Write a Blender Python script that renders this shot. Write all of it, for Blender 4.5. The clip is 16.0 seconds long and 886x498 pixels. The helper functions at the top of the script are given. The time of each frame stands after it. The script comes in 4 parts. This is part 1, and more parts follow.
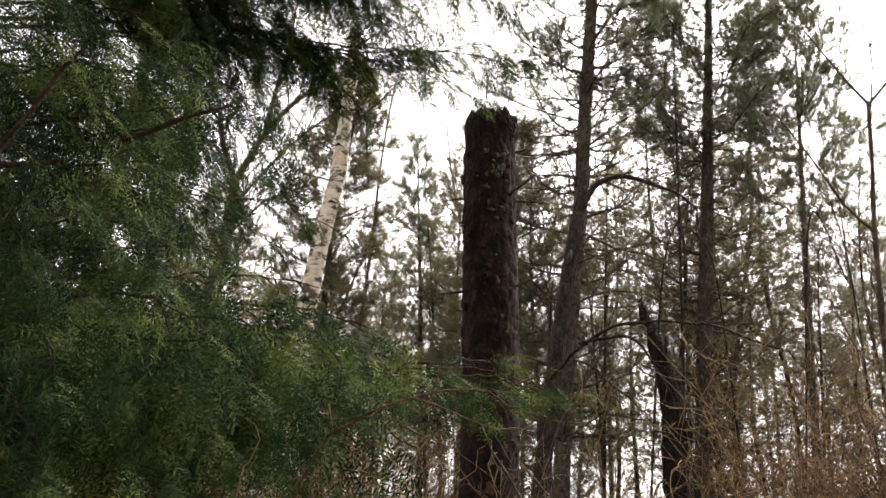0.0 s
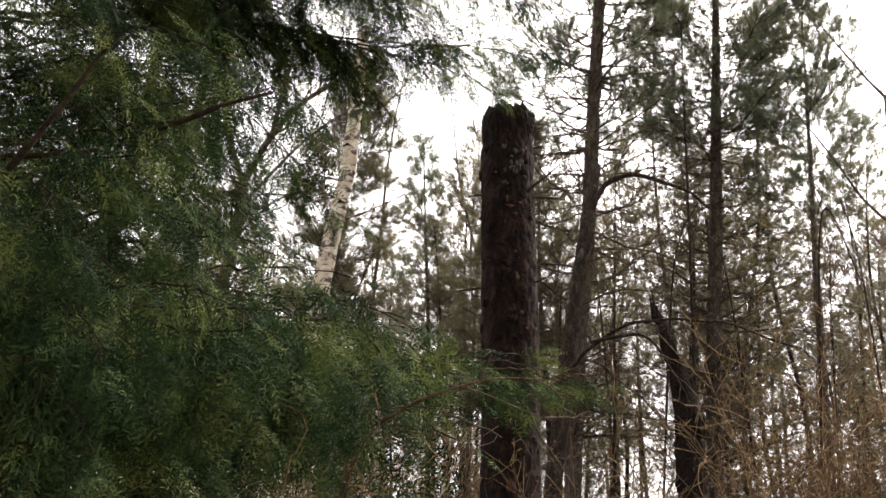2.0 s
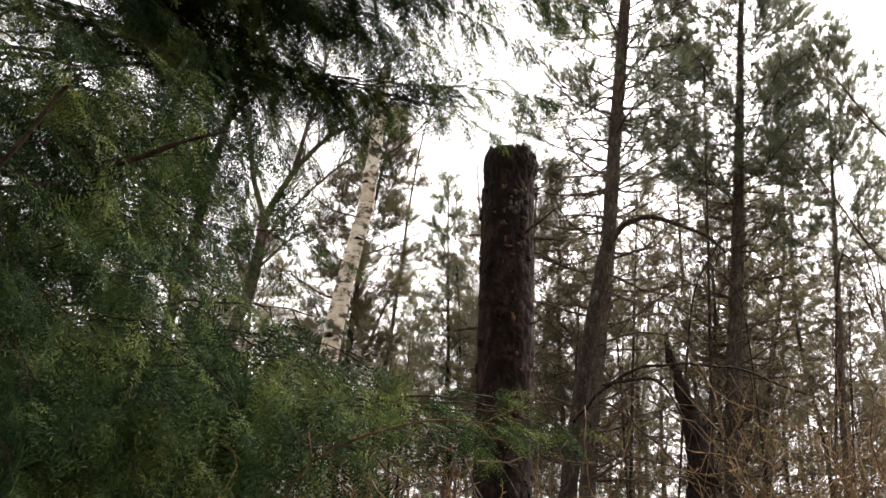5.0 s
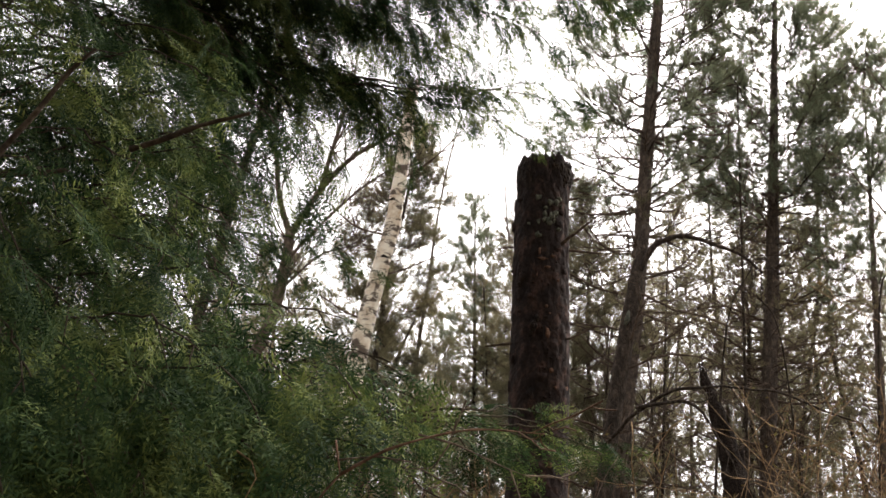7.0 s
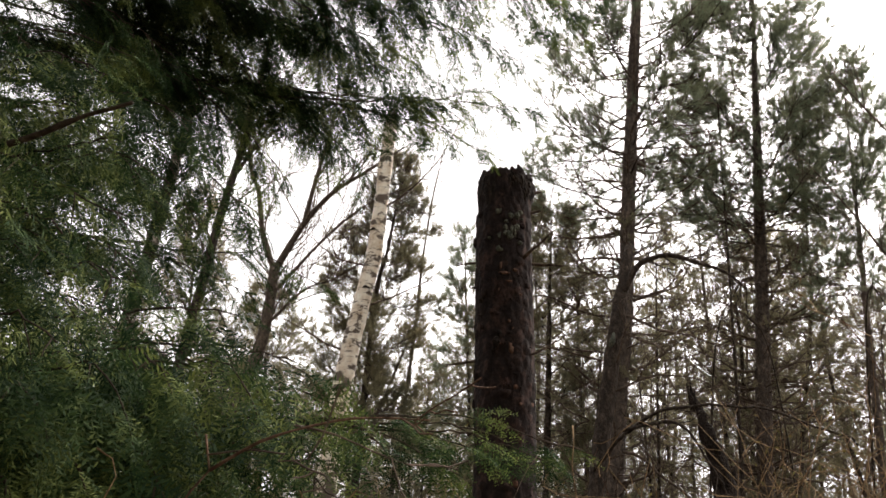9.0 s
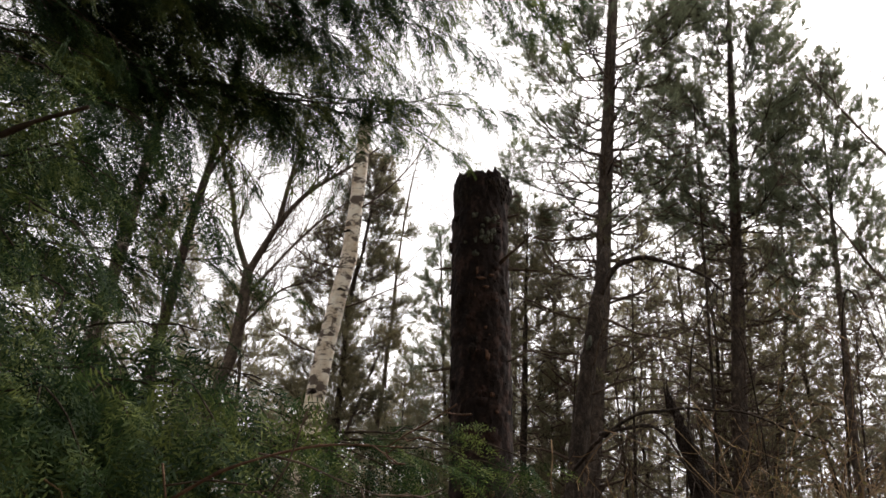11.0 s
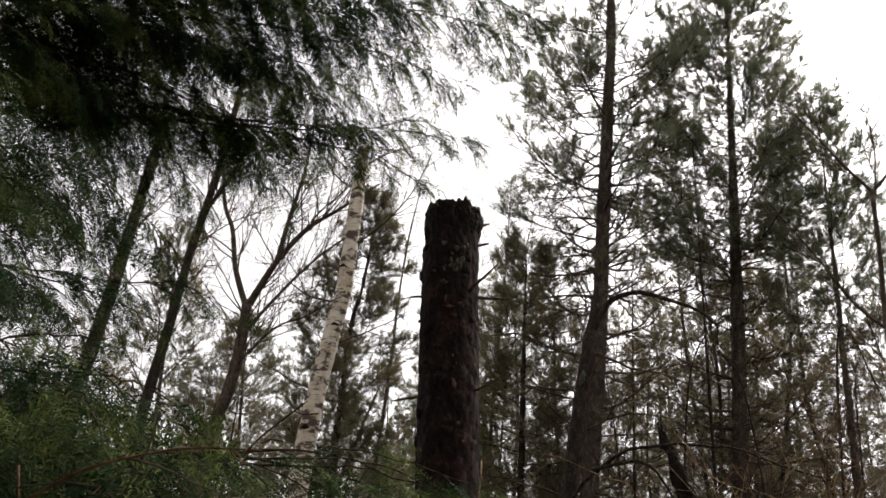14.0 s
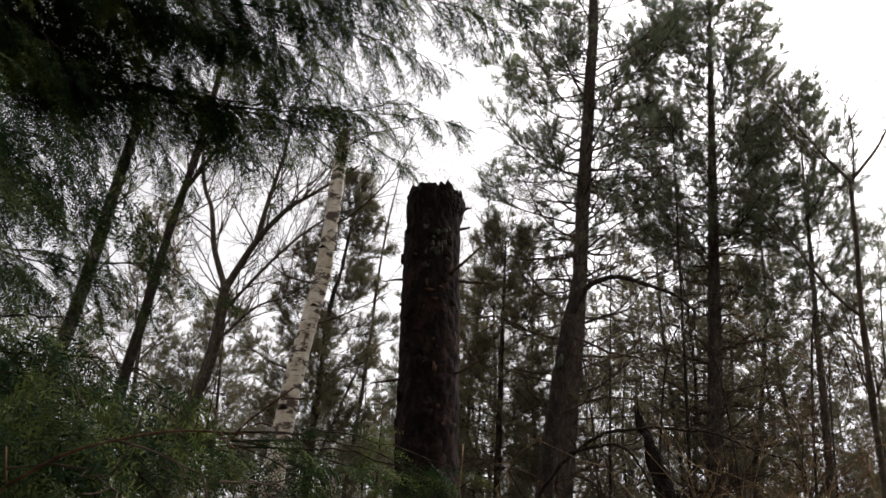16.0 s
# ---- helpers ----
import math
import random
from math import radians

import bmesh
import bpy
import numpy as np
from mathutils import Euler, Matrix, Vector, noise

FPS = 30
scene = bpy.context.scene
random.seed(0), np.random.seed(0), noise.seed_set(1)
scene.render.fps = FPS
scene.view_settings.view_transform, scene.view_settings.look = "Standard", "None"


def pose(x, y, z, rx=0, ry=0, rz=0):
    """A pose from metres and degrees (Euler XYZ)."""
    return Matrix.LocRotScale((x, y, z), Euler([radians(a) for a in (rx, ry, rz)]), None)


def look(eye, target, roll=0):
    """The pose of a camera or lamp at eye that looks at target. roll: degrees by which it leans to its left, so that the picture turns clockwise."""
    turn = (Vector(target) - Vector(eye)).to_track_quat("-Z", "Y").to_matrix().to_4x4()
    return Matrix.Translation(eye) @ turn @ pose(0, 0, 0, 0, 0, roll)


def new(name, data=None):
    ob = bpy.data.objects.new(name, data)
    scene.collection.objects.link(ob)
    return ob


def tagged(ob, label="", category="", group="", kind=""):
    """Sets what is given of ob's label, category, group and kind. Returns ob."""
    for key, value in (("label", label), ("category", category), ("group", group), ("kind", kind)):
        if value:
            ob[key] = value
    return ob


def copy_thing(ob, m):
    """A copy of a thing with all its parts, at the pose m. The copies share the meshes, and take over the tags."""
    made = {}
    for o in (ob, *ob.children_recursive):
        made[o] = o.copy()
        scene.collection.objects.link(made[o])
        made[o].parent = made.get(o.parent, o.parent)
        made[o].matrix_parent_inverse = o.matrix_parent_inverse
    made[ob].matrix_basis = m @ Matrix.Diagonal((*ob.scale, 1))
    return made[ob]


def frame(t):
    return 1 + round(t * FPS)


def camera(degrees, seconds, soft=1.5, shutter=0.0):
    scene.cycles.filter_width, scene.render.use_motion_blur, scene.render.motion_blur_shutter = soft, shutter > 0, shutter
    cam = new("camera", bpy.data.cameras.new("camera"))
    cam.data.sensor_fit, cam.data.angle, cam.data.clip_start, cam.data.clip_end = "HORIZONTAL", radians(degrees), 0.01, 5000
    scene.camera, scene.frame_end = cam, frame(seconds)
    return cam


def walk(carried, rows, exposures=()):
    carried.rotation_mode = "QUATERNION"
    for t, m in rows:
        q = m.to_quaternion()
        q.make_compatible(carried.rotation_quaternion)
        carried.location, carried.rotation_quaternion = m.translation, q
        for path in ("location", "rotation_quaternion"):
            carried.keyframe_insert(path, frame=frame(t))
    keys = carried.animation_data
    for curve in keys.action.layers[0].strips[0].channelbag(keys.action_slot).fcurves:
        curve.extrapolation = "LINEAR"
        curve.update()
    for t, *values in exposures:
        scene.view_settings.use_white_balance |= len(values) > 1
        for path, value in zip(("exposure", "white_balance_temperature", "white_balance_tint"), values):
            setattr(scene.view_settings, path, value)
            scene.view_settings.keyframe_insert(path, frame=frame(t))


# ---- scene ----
cam = camera(48.0, 16.0, soft=1.6)
PATH = [
    (0, (0.403, 0.059, 1.204), (0.255, 1.965, 1.791), 1.4),
    (0.5, (0.372, 0.084, 1.176), (0.229, 1.988, 1.769), 1.2),
    (1, (0.302, 0.075, 1.165), (0.15, 1.981, 1.751), 1.3),
    (1.5, (0.281, 0.075, 1.196), (0.127, 1.982, 1.779), 1.1),
    (2, (0.307, 0.092, 1.179), (0.156, 1.996, 1.771), 1.1),
    (2.5, (0.364, 0.081, 1.19), (0.177, 1.976, 1.799), 1.1),
    (3, (0.402, 0.074, 1.216), (0.192, 1.953, 1.866), 1.8),
    (3.5, (0.448, 0.052, 1.207), (0.212, 1.926, 1.865), 1.6),
    (4, (0.478, 0.04, 1.214), (0.246, 1.911, 1.879), 1.4),
    (4.2, (0.494, 0.028, 1.194), (0.279, 1.9, 1.866), 1.3),
    (6.3, (0.505, 0.253, 1.186), (0.236, 2.128, 1.827), 5.2),
    (6.5, (0.48, 0.227, 1.153), (0.209, 2.095, 1.814), 4.9),
    (7, (0.444, 0.321, 1.195), (0.176, 2.173, 1.901), 3.9),
    (7.5, (0.391, 0.351, 1.183), (0.229, 2.196, 1.94), 2.8),
    (8, (0.396, 0.367, 1.169), (0.256, 2.213, 1.927), 1.6),
    (8.5, (0.484, 0.434, 1.17), (0.303, 2.269, 1.944), 2.2),
    (9, (0.65, 0.491, 1.143), (0.378, 2.314, 1.92), 2.0),
    (9.2, (0.681, 0.505, 1.15), (0.384, 2.327, 1.919), 2.2),
    (11.3, (0.639, 0.573, 1.208), (0.419, 2.403, 1.986), 1.4),
    (11.5, (0.678, 0.556, 1.196), (0.41, 2.383, 1.965), 1.6),
    (12, (0.762, 0.593, 1.183), (0.437, 2.402, 1.97), 1.9),
    (12.5, (0.806, 0.605, 1.165), (0.46, 2.388, 2.001), 2.7),
    (13, (0.828, 0.623, 1.152), (0.475, 2.41, 1.977), 3.0),
    (13.5, (0.854, 0.635, 1.162), (0.548, 2.426, 1.999), 2.9),
    (14, (0.886, 0.638, 1.16), (0.629, 2.43, 2.011), 2.0),
    (14.5, (0.876, 0.628, 1.167), (0.649, 2.429, 2.006), 2.1),
    (15, (0.874, 0.622, 1.163), (0.657, 2.426, 1.999), 2.2),
    (15.5, (0.875, 0.623, 1.158), (0.663, 2.433, 1.981), 2.0),
    (16, (0.872, 0.621, 1.162), (0.657, 2.433, 1.981), 2.1),
]
SKY, SUN = 0.092, 1.5
EXPOSURES = [(0.0, 2.24, 6850, 13), (4.0, 2.24, 6850, 13), (7.0, 2.27, 6860, 13), (7.7, 2.4, 6920, 13), (8.3, 2.32, 6900, 13), (9.0, 2.0, 6870, 13), (11.5, 1.5, 6780, 13), (14.0, 1.31, 6700, 13), (16.0, 1.03, 6570, 13)]
walk(cam, [(t, look(e, g, r)) for t, e, g, r in PATH], EXPOSURES)

# ---- sky, sun ----
world = bpy.data.worlds.new("overcast_sky")
scene.world = world
world.use_nodes = True
wn, wl = world.node_tree.nodes, world.node_tree.links
sky = wn.new("ShaderNodeTexSky")
sky.sky_type = "NISHITA"
sky.sun_disc = False
sky.sun_elevation, sky.sun_rotation = radians(50), radians(30)
sky.dust_density, sky.air_density = 4.0, 1.0
soften = wn.new("ShaderNodeHueSaturation")
soften.inputs["Saturation"].default_value = 0.06
wl.new(sky.outputs[0], soften.inputs["Color"])
wl.new(soften.outputs[0], wn["Background"].inputs["Color"])
wn["Background"].inputs["Strength"].default_value = SKY
sun_data = bpy.data.lights.new("sun", "SUN")
sun_data.energy, sun_data.angle, sun_data.color = SUN, radians(75), (1.0, 0.96, 0.9)
sun = new("sun", sun_data)
sun.matrix_world = look((5.0, 11.66, 11.92), (0, 3, 0))


# ---- materials ----
def nodes_of(name):
    m = bpy.data.materials.new(name)
    m.use_nodes = True
    return m, m.node_tree.nodes, m.node_tree.links, m.node_tree.nodes["Principled BSDF"]


def ramp(n, stops):
    r = n.new("ShaderNodeValToRGB")
    while len(r.color_ramp.elements) < len(stops):
        r.color_ramp.elements.new(0.5)
    for e, (p, c) in zip(r.color_ramp.elements, stops):
        e.position, e.color = p, (*c, 1)
    return r


def bark(name, dark, mid, light, stretch=(9, 9, 2.2), detail=60.0, depth=0.6, rough=0.9):
    """Rough bark: long furrows, flecks of lighter scale, fine grain in the relief."""
    m, n, l, b = nodes_of(name)
    tc, mp = n.new("ShaderNodeTexCoord"), n.new("ShaderNodeMapping")
    mp.inputs["Scale"].default_value = stretch
    l.new(tc.outputs["Object"], mp.inputs["Vector"])
    a = n.new("ShaderNodeTexNoise")
    a.inputs["Scale"].default_value, a.inputs["Detail"].default_value, a.inputs["Roughness"].default_value = 2.2, 8, 0.65
    l.new(mp.outputs[0], a.inputs["Vector"])
    v = n.new("ShaderNodeTexVoronoi")
    v.feature, v.inputs["Scale"].default_value = "DISTANCE_TO_EDGE", 3.0
    l.new(mp.outputs[0], v.inputs["Vector"])
    f = n.new("ShaderNodeTexNoise")
    f.inputs["Scale"].default_value, f.inputs["Detail"].default_value = detail, 4
    l.new(tc.outputs["Object"], f.inputs["Vector"])
    r = ramp(n, [(0.30, dark), (0.52, mid), (0.72, light)])
    l.new(a.outputs["Fac"], r.inputs[0])
    mx = n.new("ShaderNodeMixRGB")
    mx.blend_type, mx.inputs[0].default_value = "OVERLAY", 0.6
    l.new(r.outputs[0], mx.inputs[1])
    l.new(f.outputs["Fac"], mx.inputs[2])
    l.new(mx.outputs[0], b.inputs["Base Color"])
    b.inputs["Roughness"].default_value = rough
    b.inputs["Specular IOR Level"].default_value = 0.07
    add = n.new("ShaderNodeMath")
    add.operation = "MULTIPLY_ADD"
    add.inputs[1].default_value = 1.5
    l.new(v.outputs["Distance"], add.inputs[0])
    l.new(a.outputs["Fac"], add.inputs[2])
    bp = n.new("ShaderNodeBump")
    bp.inputs["Strength"].default_value, bp.inputs["Distance"].default_value = depth, 0.02
    l.new(add.outputs[0], bp.inputs["Height"])
    l.new(bp.outputs[0], b.inputs["Normal"])
    return m


def birch_bark(name):
    m, n, l, b = nodes_of(name)
    tc = n.new("ShaderNodeTexCoord")

    def field(scale, s, detail, rough=0.6):
        mp, t = n.new("ShaderNodeMapping"), n.new("ShaderNodeTexNoise")
        mp.inputs["Scale"].default_value = scale
        t.inputs["Scale"].default_value, t.inputs["Detail"].default_value, t.inputs["Roughness"].default_value = s, detail, rough
        l.new(tc.outputs["Object"], mp.inputs["Vector"])
        l.new(mp.outputs[0], t.inputs["Vector"])
        return t.outputs["Fac"]

    base = ramp(n, [(0.3, (0.42, 0.31, 0.2)), (0.5, (0.68, 0.6, 0.48)), (0.7, (0.82, 0.78, 0.68))])
    l.new(field((6, 6, 5), 1.5, 6), base.inputs[0])
    patch = ramp(n, [(0.495, (0, 0, 0)), (0.545, (1, 1, 1))])
    l.new(field((5, 5, 11), 1.0, 5, 0.7), patch.inputs[0])
    lines = ramp(n, [(0.63, (0, 0, 0)), (0.67, (1, 1, 1))])
    l.new(field((5, 5, 70), 1.0, 3), lines.inputs[0])
    m1, m2 = n.new("ShaderNodeMixRGB"), n.new("ShaderNodeMixRGB")
    m1.inputs[2].default_value, m2.inputs[2].default_value = (0.085, 0.06, 0.042, 1), (0.14, 0.115, 0.09, 1)
    l.new(patch.outputs[0], m1.inputs[0])
    l.new(base.outputs[0], m1.inputs[1])
    l.new(lines.outputs[0], m2.inputs[0])
    l.new(m1.outputs[0], m2.inputs[1])
    l.new(m2.outputs[0], b.inputs["Base Color"])
    b.inputs["Roughness"].default_value = 0.7
    bp = n.new("ShaderNodeBump")
    bp.inputs["Strength"].default_value, bp.inputs["Distance"].default_value = 0.5, 0.012
    l.new(patch.outputs[0], bp.inputs["Height"])
    bp.invert = True
    l.new(bp.outputs[0], b.inputs["Normal"])
    return m


def leafy(name, a, b_, c, through_share=0.3, patch=2.5, rough=0.7, clump=1.3):
    """Needles or leaves: each one a little different, clumps of older and younger growth, light passing through."""
    m, n, l, b = nodes_of(name)
    g, tc, t = n.new("ShaderNodeNewGeometry"), n.new("ShaderNodeTexCoord"), n.new("ShaderNodeTexNoise")
    t.inputs["Scale"].default_value, t.inputs["Detail"].default_value = patch, 3
    l.new(tc.outputs["Object"], t.inputs["Vector"])
    mix = n.new("ShaderNodeMath")
    mix.operation, mix.inputs[1].default_value = "MULTIPLY_ADD", 0.35
    l.new(g.outputs["Random Per Island"], mix.inputs[0])
    half = n.new("ShaderNodeMath")
    half.operation, half.inputs[1].default_value, half.inputs[2].default_value = "MULTIPLY_ADD", clump, 0.33 - clump * 0.5
    l.new(t.outputs["Fac"], half.inputs[0])
    l.new(half.outputs[0], mix.inputs[2])
    r = ramp(n, [(0.2, a), (0.55, b_), (0.9, c)])
    l.new(mix.outputs[0], r.inputs[0])
    l.new(r.outputs[0], b.inputs["Base Color"])
    b.inputs["Roughness"].default_value = rough
    b.inputs["Specular IOR Level"].default_value = 0.06
    tr, ms = n.new("ShaderNodeBsdfTranslucent"), n.new("ShaderNodeMixShader")
    l.new(r.outputs[0], tr.inputs["Color"])
    ms.inputs[0].default_value = through_share
    l.new(b.outputs[0], ms.inputs[1])
    l.new(tr.outputs[0], ms.inputs[2])
    l.new(ms.outputs[0], n["Material Output"].inputs["Surface"])
    return m


def earth(name):
    m, n, l, b = nodes_of(name)
    tc, t, f = n.new("ShaderNodeTexCoord"), n.new("ShaderNodeTexNoise"), n.new("ShaderNodeTexNoise")
    t.inputs["Scale"].default_value, t.inputs["Detail"].default_value = 0.6, 6
    f.inputs["Scale"].default_value, f.inputs["Detail"].default_value = 22, 6
    l.new(tc.outputs["Object"], t.inputs["Vector"])
    l.new(tc.outputs["Object"], f.inputs["Vector"])
    r = ramp(n, [(0.35, (0.05, 0.035, 0.022)), (0.55, (0.11, 0.075, 0.042)), (0.72, (0.09, 0.10, 0.04))])
    mx = n.new("ShaderNodeMixRGB")
    mx.blend_type, mx.inputs[0].default_value = "OVERLAY", 0.7
    l.new(t.outputs["Fac"], r.inputs[0])
    l.new(r.outputs[0], mx.inputs[1])
    l.new(f.outputs["Fac"], mx.inputs[2])
    l.new(mx.outputs[0], b.inputs["Base Color"])
    b.inputs["Roughness"].default_value = 0.95
    bp = n.new("ShaderNodeBump")
    bp.inputs["Distance"].default_value = 0.04
    l.new(f.outputs["Fac"], bp.inputs["Height"])
    l.new(bp.outputs[0], b.inputs["Normal"])
    return m


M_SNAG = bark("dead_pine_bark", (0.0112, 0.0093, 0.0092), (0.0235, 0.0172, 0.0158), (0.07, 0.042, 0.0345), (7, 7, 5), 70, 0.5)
M_FLAKE = bark("peeled_bark_scale", (0.055, 0.031, 0.023), (0.105, 0.06, 0.042), (0.20, 0.125, 0.088), (14, 14, 8), 90, 0.5)
M_LICHEN = bark("grey_green_lichen", (0.05, 0.054, 0.044), (0.085, 0.09, 0.07), (0.16, 0.16, 0.125), (20, 20, 16), 90, 0.6)
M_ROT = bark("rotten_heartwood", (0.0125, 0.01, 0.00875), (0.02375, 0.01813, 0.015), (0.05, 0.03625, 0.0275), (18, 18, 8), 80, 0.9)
M_PINE = bark("pine_bark", (0.0189, 0.01553, 0.01283), (0.04185, 0.03308, 0.027), (0.1013, 0.0783, 0.06075), (9, 9, 4.5), 60, 0.7)
# pine bark made paler: veiling glare from the sky put into its colour
M_PINE_VEILED = bark("glare_lightened_pine_bark", (0.0416, 0.0338, 0.0286), (0.0884, 0.0715, 0.0598), (0.1755, 0.1365, 0.1079), (9, 9, 4.5), 60, 0.7)
M_TWIG = bark("grey_brown_twig", (0.04375, 0.0325, 0.025), (0.0875, 0.065, 0.05), (0.15, 0.115, 0.0875), (8, 8, 8), 40, 0.3)
M_ALDER = bark("smooth_grey_bark", (0.04375, 0.035, 0.0275), (0.09375, 0.075, 0.05875), (0.175, 0.1438, 0.11), (7, 7, 5), 50, 0.4)
M_OCHRE = bark("tan_shrub_bark", (0.1064, 0.07168, 0.04032), (0.196, 0.1322, 0.07392), (0.3024, 0.2128, 0.1232), (10, 10, 10), 40, 0.2)
M_RED = bark("red_brown_stem_bark", (0.055, 0.032, 0.022), (0.105, 0.063, 0.042), (0.17, 0.11, 0.072), (14, 14, 10), 60, 0.3)
M_HEMBARK = bark("conifer_twig_bark", (0.0192, 0.0144, 0.0108), (0.0408, 0.0312, 0.0228), (0.084, 0.0636, 0.0444), (12, 12, 12), 60, 0.4)
M_BIRCH = birch_bark("birch_bark")
M_BLOTCH = bark("lichen_blotched_bark", (0.024, 0.0192, 0.0156), (0.06, 0.048, 0.0396), (0.396, 0.36, 0.3), (5, 5, 4), 50, 0.5)
# young tips yellower; the wide range also paints dark hollows and lit sprays
M_HEM = leafy("conifer_needles", (0.011, 0.025, 0.0105), (0.036, 0.063, 0.022), (0.15, 0.182, 0.052), 0.3, 5.0, clump=2.2)
# both pine needle colours are lifted to stand in for haze and glare
M_NEEDLE = leafy("pine_needles", (0.1008, 0.121, 0.08288), (0.168, 0.1882, 0.121), (0.224, 0.224, 0.1322), 0.58, 1.2)
M_FARNEEDLE = leafy("distant_pine_needles", (0.11, 0.1078, 0.0682), (0.176, 0.1606, 0.0968), (0.231, 0.1892, 0.11), 0.58, 1.0)
M_LEAF = leafy("withered_leaf", (0.10, 0.07, 0.03), (0.16, 0.13, 0.05), (0.17, 0.18, 0.07), 0.35, 3.0)
M_EARTH = earth("forest_litter")


# ---- mesh building ----
class Geo:
    """Collects triangles and quads, then becomes one mesh."""

    def __init__(self):
        self.v, self.t, self.q, self.n = [], [], [], 0

    def add(self, v, t=None, q=None):
        v = np.asarray(v, dtype=np.float32).reshape(-1, 3)
        if t is not None:
            self.t.append(np.asarray(t, dtype=np.int32).reshape(-1, 3) + self.n)
        if q is not None:
            self.q.append(np.asarray(q, dtype=np.int32).reshape(-1, 4) + self.n)
        self.v.append(v)
        self.n += len(v)

    def mesh(self, name, material, origin=(0, 0, 0), smooth=True):
        v = np.concatenate(self.v) - np.asarray(origin, dtype=np.float32)
        t = np.concatenate(self.t) if self.t else np.zeros((0, 3), np.int32)
        q = np.concatenate(self.q) if self.q else np.zeros((0, 4), np.int32)
        me = bpy.data.meshes.new(name)
        me.vertices.add(len(v))
        me.vertices.foreach_set("co", v.ravel())
        me.loops.add(t.size + q.size)
        me.loops.foreach_set("vertex_index", np.concatenate([t.ravel(), q.ravel()]))
        me.polygons.add(len(t) + len(q))
        starts = np.concatenate([np.arange(len(t)) * 3, t.size + np.arange(len(q)) * 4]).astype(np.int32)
        me.polygons.foreach_set("loop_start", starts)
        me.polygons.foreach_set("use_smooth", np.full(len(starts), smooth))
        me.update(calc_edges=True)
        me.materials.append(material)
        return me


def part(name, geo, material, parent, label="", smooth=True, origin=None):
    o = parent.location if origin is None else origin
    ob = new(name, geo.mesh(name, material, o, smooth))
    ob.parent = parent
    if label:
        ob["label"] = label
    return ob


def thing(name, base, label, category, group="", kind=""):
    e = new(name)
    e.empty_display_size = 0.2
    e.location = base
    return tagged(e, label, category, group, kind)


def tube(geo, pts, rad, sides=5, relief=0.0, grain=6.0):
    """A closed round limb along pts with radii rad; relief roughens its skin."""
    p = np.asarray(pts, dtype=np.float64)
    r = np.broadcast_to(np.asarray(rad, dtype=np.float64), (len(p),))
    t = np.gradient(p, axis=0)
    t /= np.linalg.norm(t, axis=1)[:, None] + 1e-9
    ref = np.eye(3)[np.argmin(np.abs(t.sum(0)))]
    u = np.cross(t, ref)
    u /= np.linalg.norm(u, axis=1)[:, None] + 1e-9
    w = np.cross(t, u)
    a = np.arange(sides) * 2 * math.pi / sides
    ring = np.cos(a)[None, :, None] * u[:, None] + np.sin(a)[None, :, None] * w[:, None]
    rr = np.repeat(r[:, None], sides, 1)
    if relief:
        for i in range(len(p)):
            for j in range(sides):
                c = p[i] + ring[i, j] * r[i]
                k = noise.noise(Vector((c[0] * grain * 2, c[1] * grain * 2, c[2] * grain * 0.6)))
                k += 0.5 * noise.noise(Vector((c[0] * grain * 5, c[1] * grain * 5, c[2] * grain * 2.0)))
                rr[i, j] += relief * k
    v = p[:, None] + ring * rr[:, :, None]
    n, s = len(p), sides
    i = np.arange(n - 1)[:, None] * s
    j = np.arange(s)[None]
    k = (j + 1) % s
    q = np.stack([i + j, i + k, i + s + k, i + s + j], -1).reshape(-1, 4)
    if s < 5:
        geo.add(v, q=q)
        return
    caps = np.array([[n * s, (x + 1) % s, x] for x in range(s)] + [[n * s + 1, (n - 1) * s + x, (n - 1) * s + (x + 1) % s] for x in range(s)])
    geo.add(np.concatenate([v.reshape(-1, 3), p[:1], p[-1:]]), caps, q)


def smooth_line(pts, step):
    """Points every step metres along a soft curve through pts."""
    p = np.asarray(pts, dtype=np.float64)
    p = np.concatenate([2 * p[:1] - p[1:2], p, 2 * p[-1:] - p[-2:-1]])
    out = []
    for i in range(1, len(p) - 2):
        n = max(1, int(np.linalg.norm(p[i + 1] - p[i]) / step))
        s = (np.arange(n) / n)[:, None]
        a, b, c, d = p[i - 1], p[i], p[i + 1], p[i + 2]
        out.append(0.5 * (2 * b + (c - a) * s + (2 * a - 5 * b + 4 * c - d) * s ** 2 + (3 * b - a - 3 * c + d) * s ** 3))
    out.append(p[-2:-1])
    return np.concatenate(out)


def unit(v):
    v = np.asarray(v, dtype=np.float64)
    return v / (np.linalg.norm(v) + 1e-9)


def grow_line(rng, start, way, length, n, wiggle, lift):
    """A limb's line: wanders by wiggle, bends up (or down) by lift."""
    d, p, out = unit(way), np.asarray(start, dtype=np.float64), []
    for _ in range(n):
        out.append(p)
        p = p + d * (length / (n - 1))
        d = unit(d + rng.normal(0, wiggle, 3) + (0, 0, lift))
    return np.array(out)


def along(pts, s):
    """Place and direction at share s of a line."""
    f = s * (len(pts) - 1)
    i = min(int(f), len(pts) - 2)
    return pts[i] + (pts[i + 1] - pts[i]) * (f - i), unit(pts[i + 1] - pts[i])


def beside(rng, d, spread):
    """A direction that leaves d by about spread radians, to any side."""
    u = np.cross(d, rng.normal(0, 1, 3))
    return unit(math.cos(spread) * d + math.sin(spread) * unit(u))


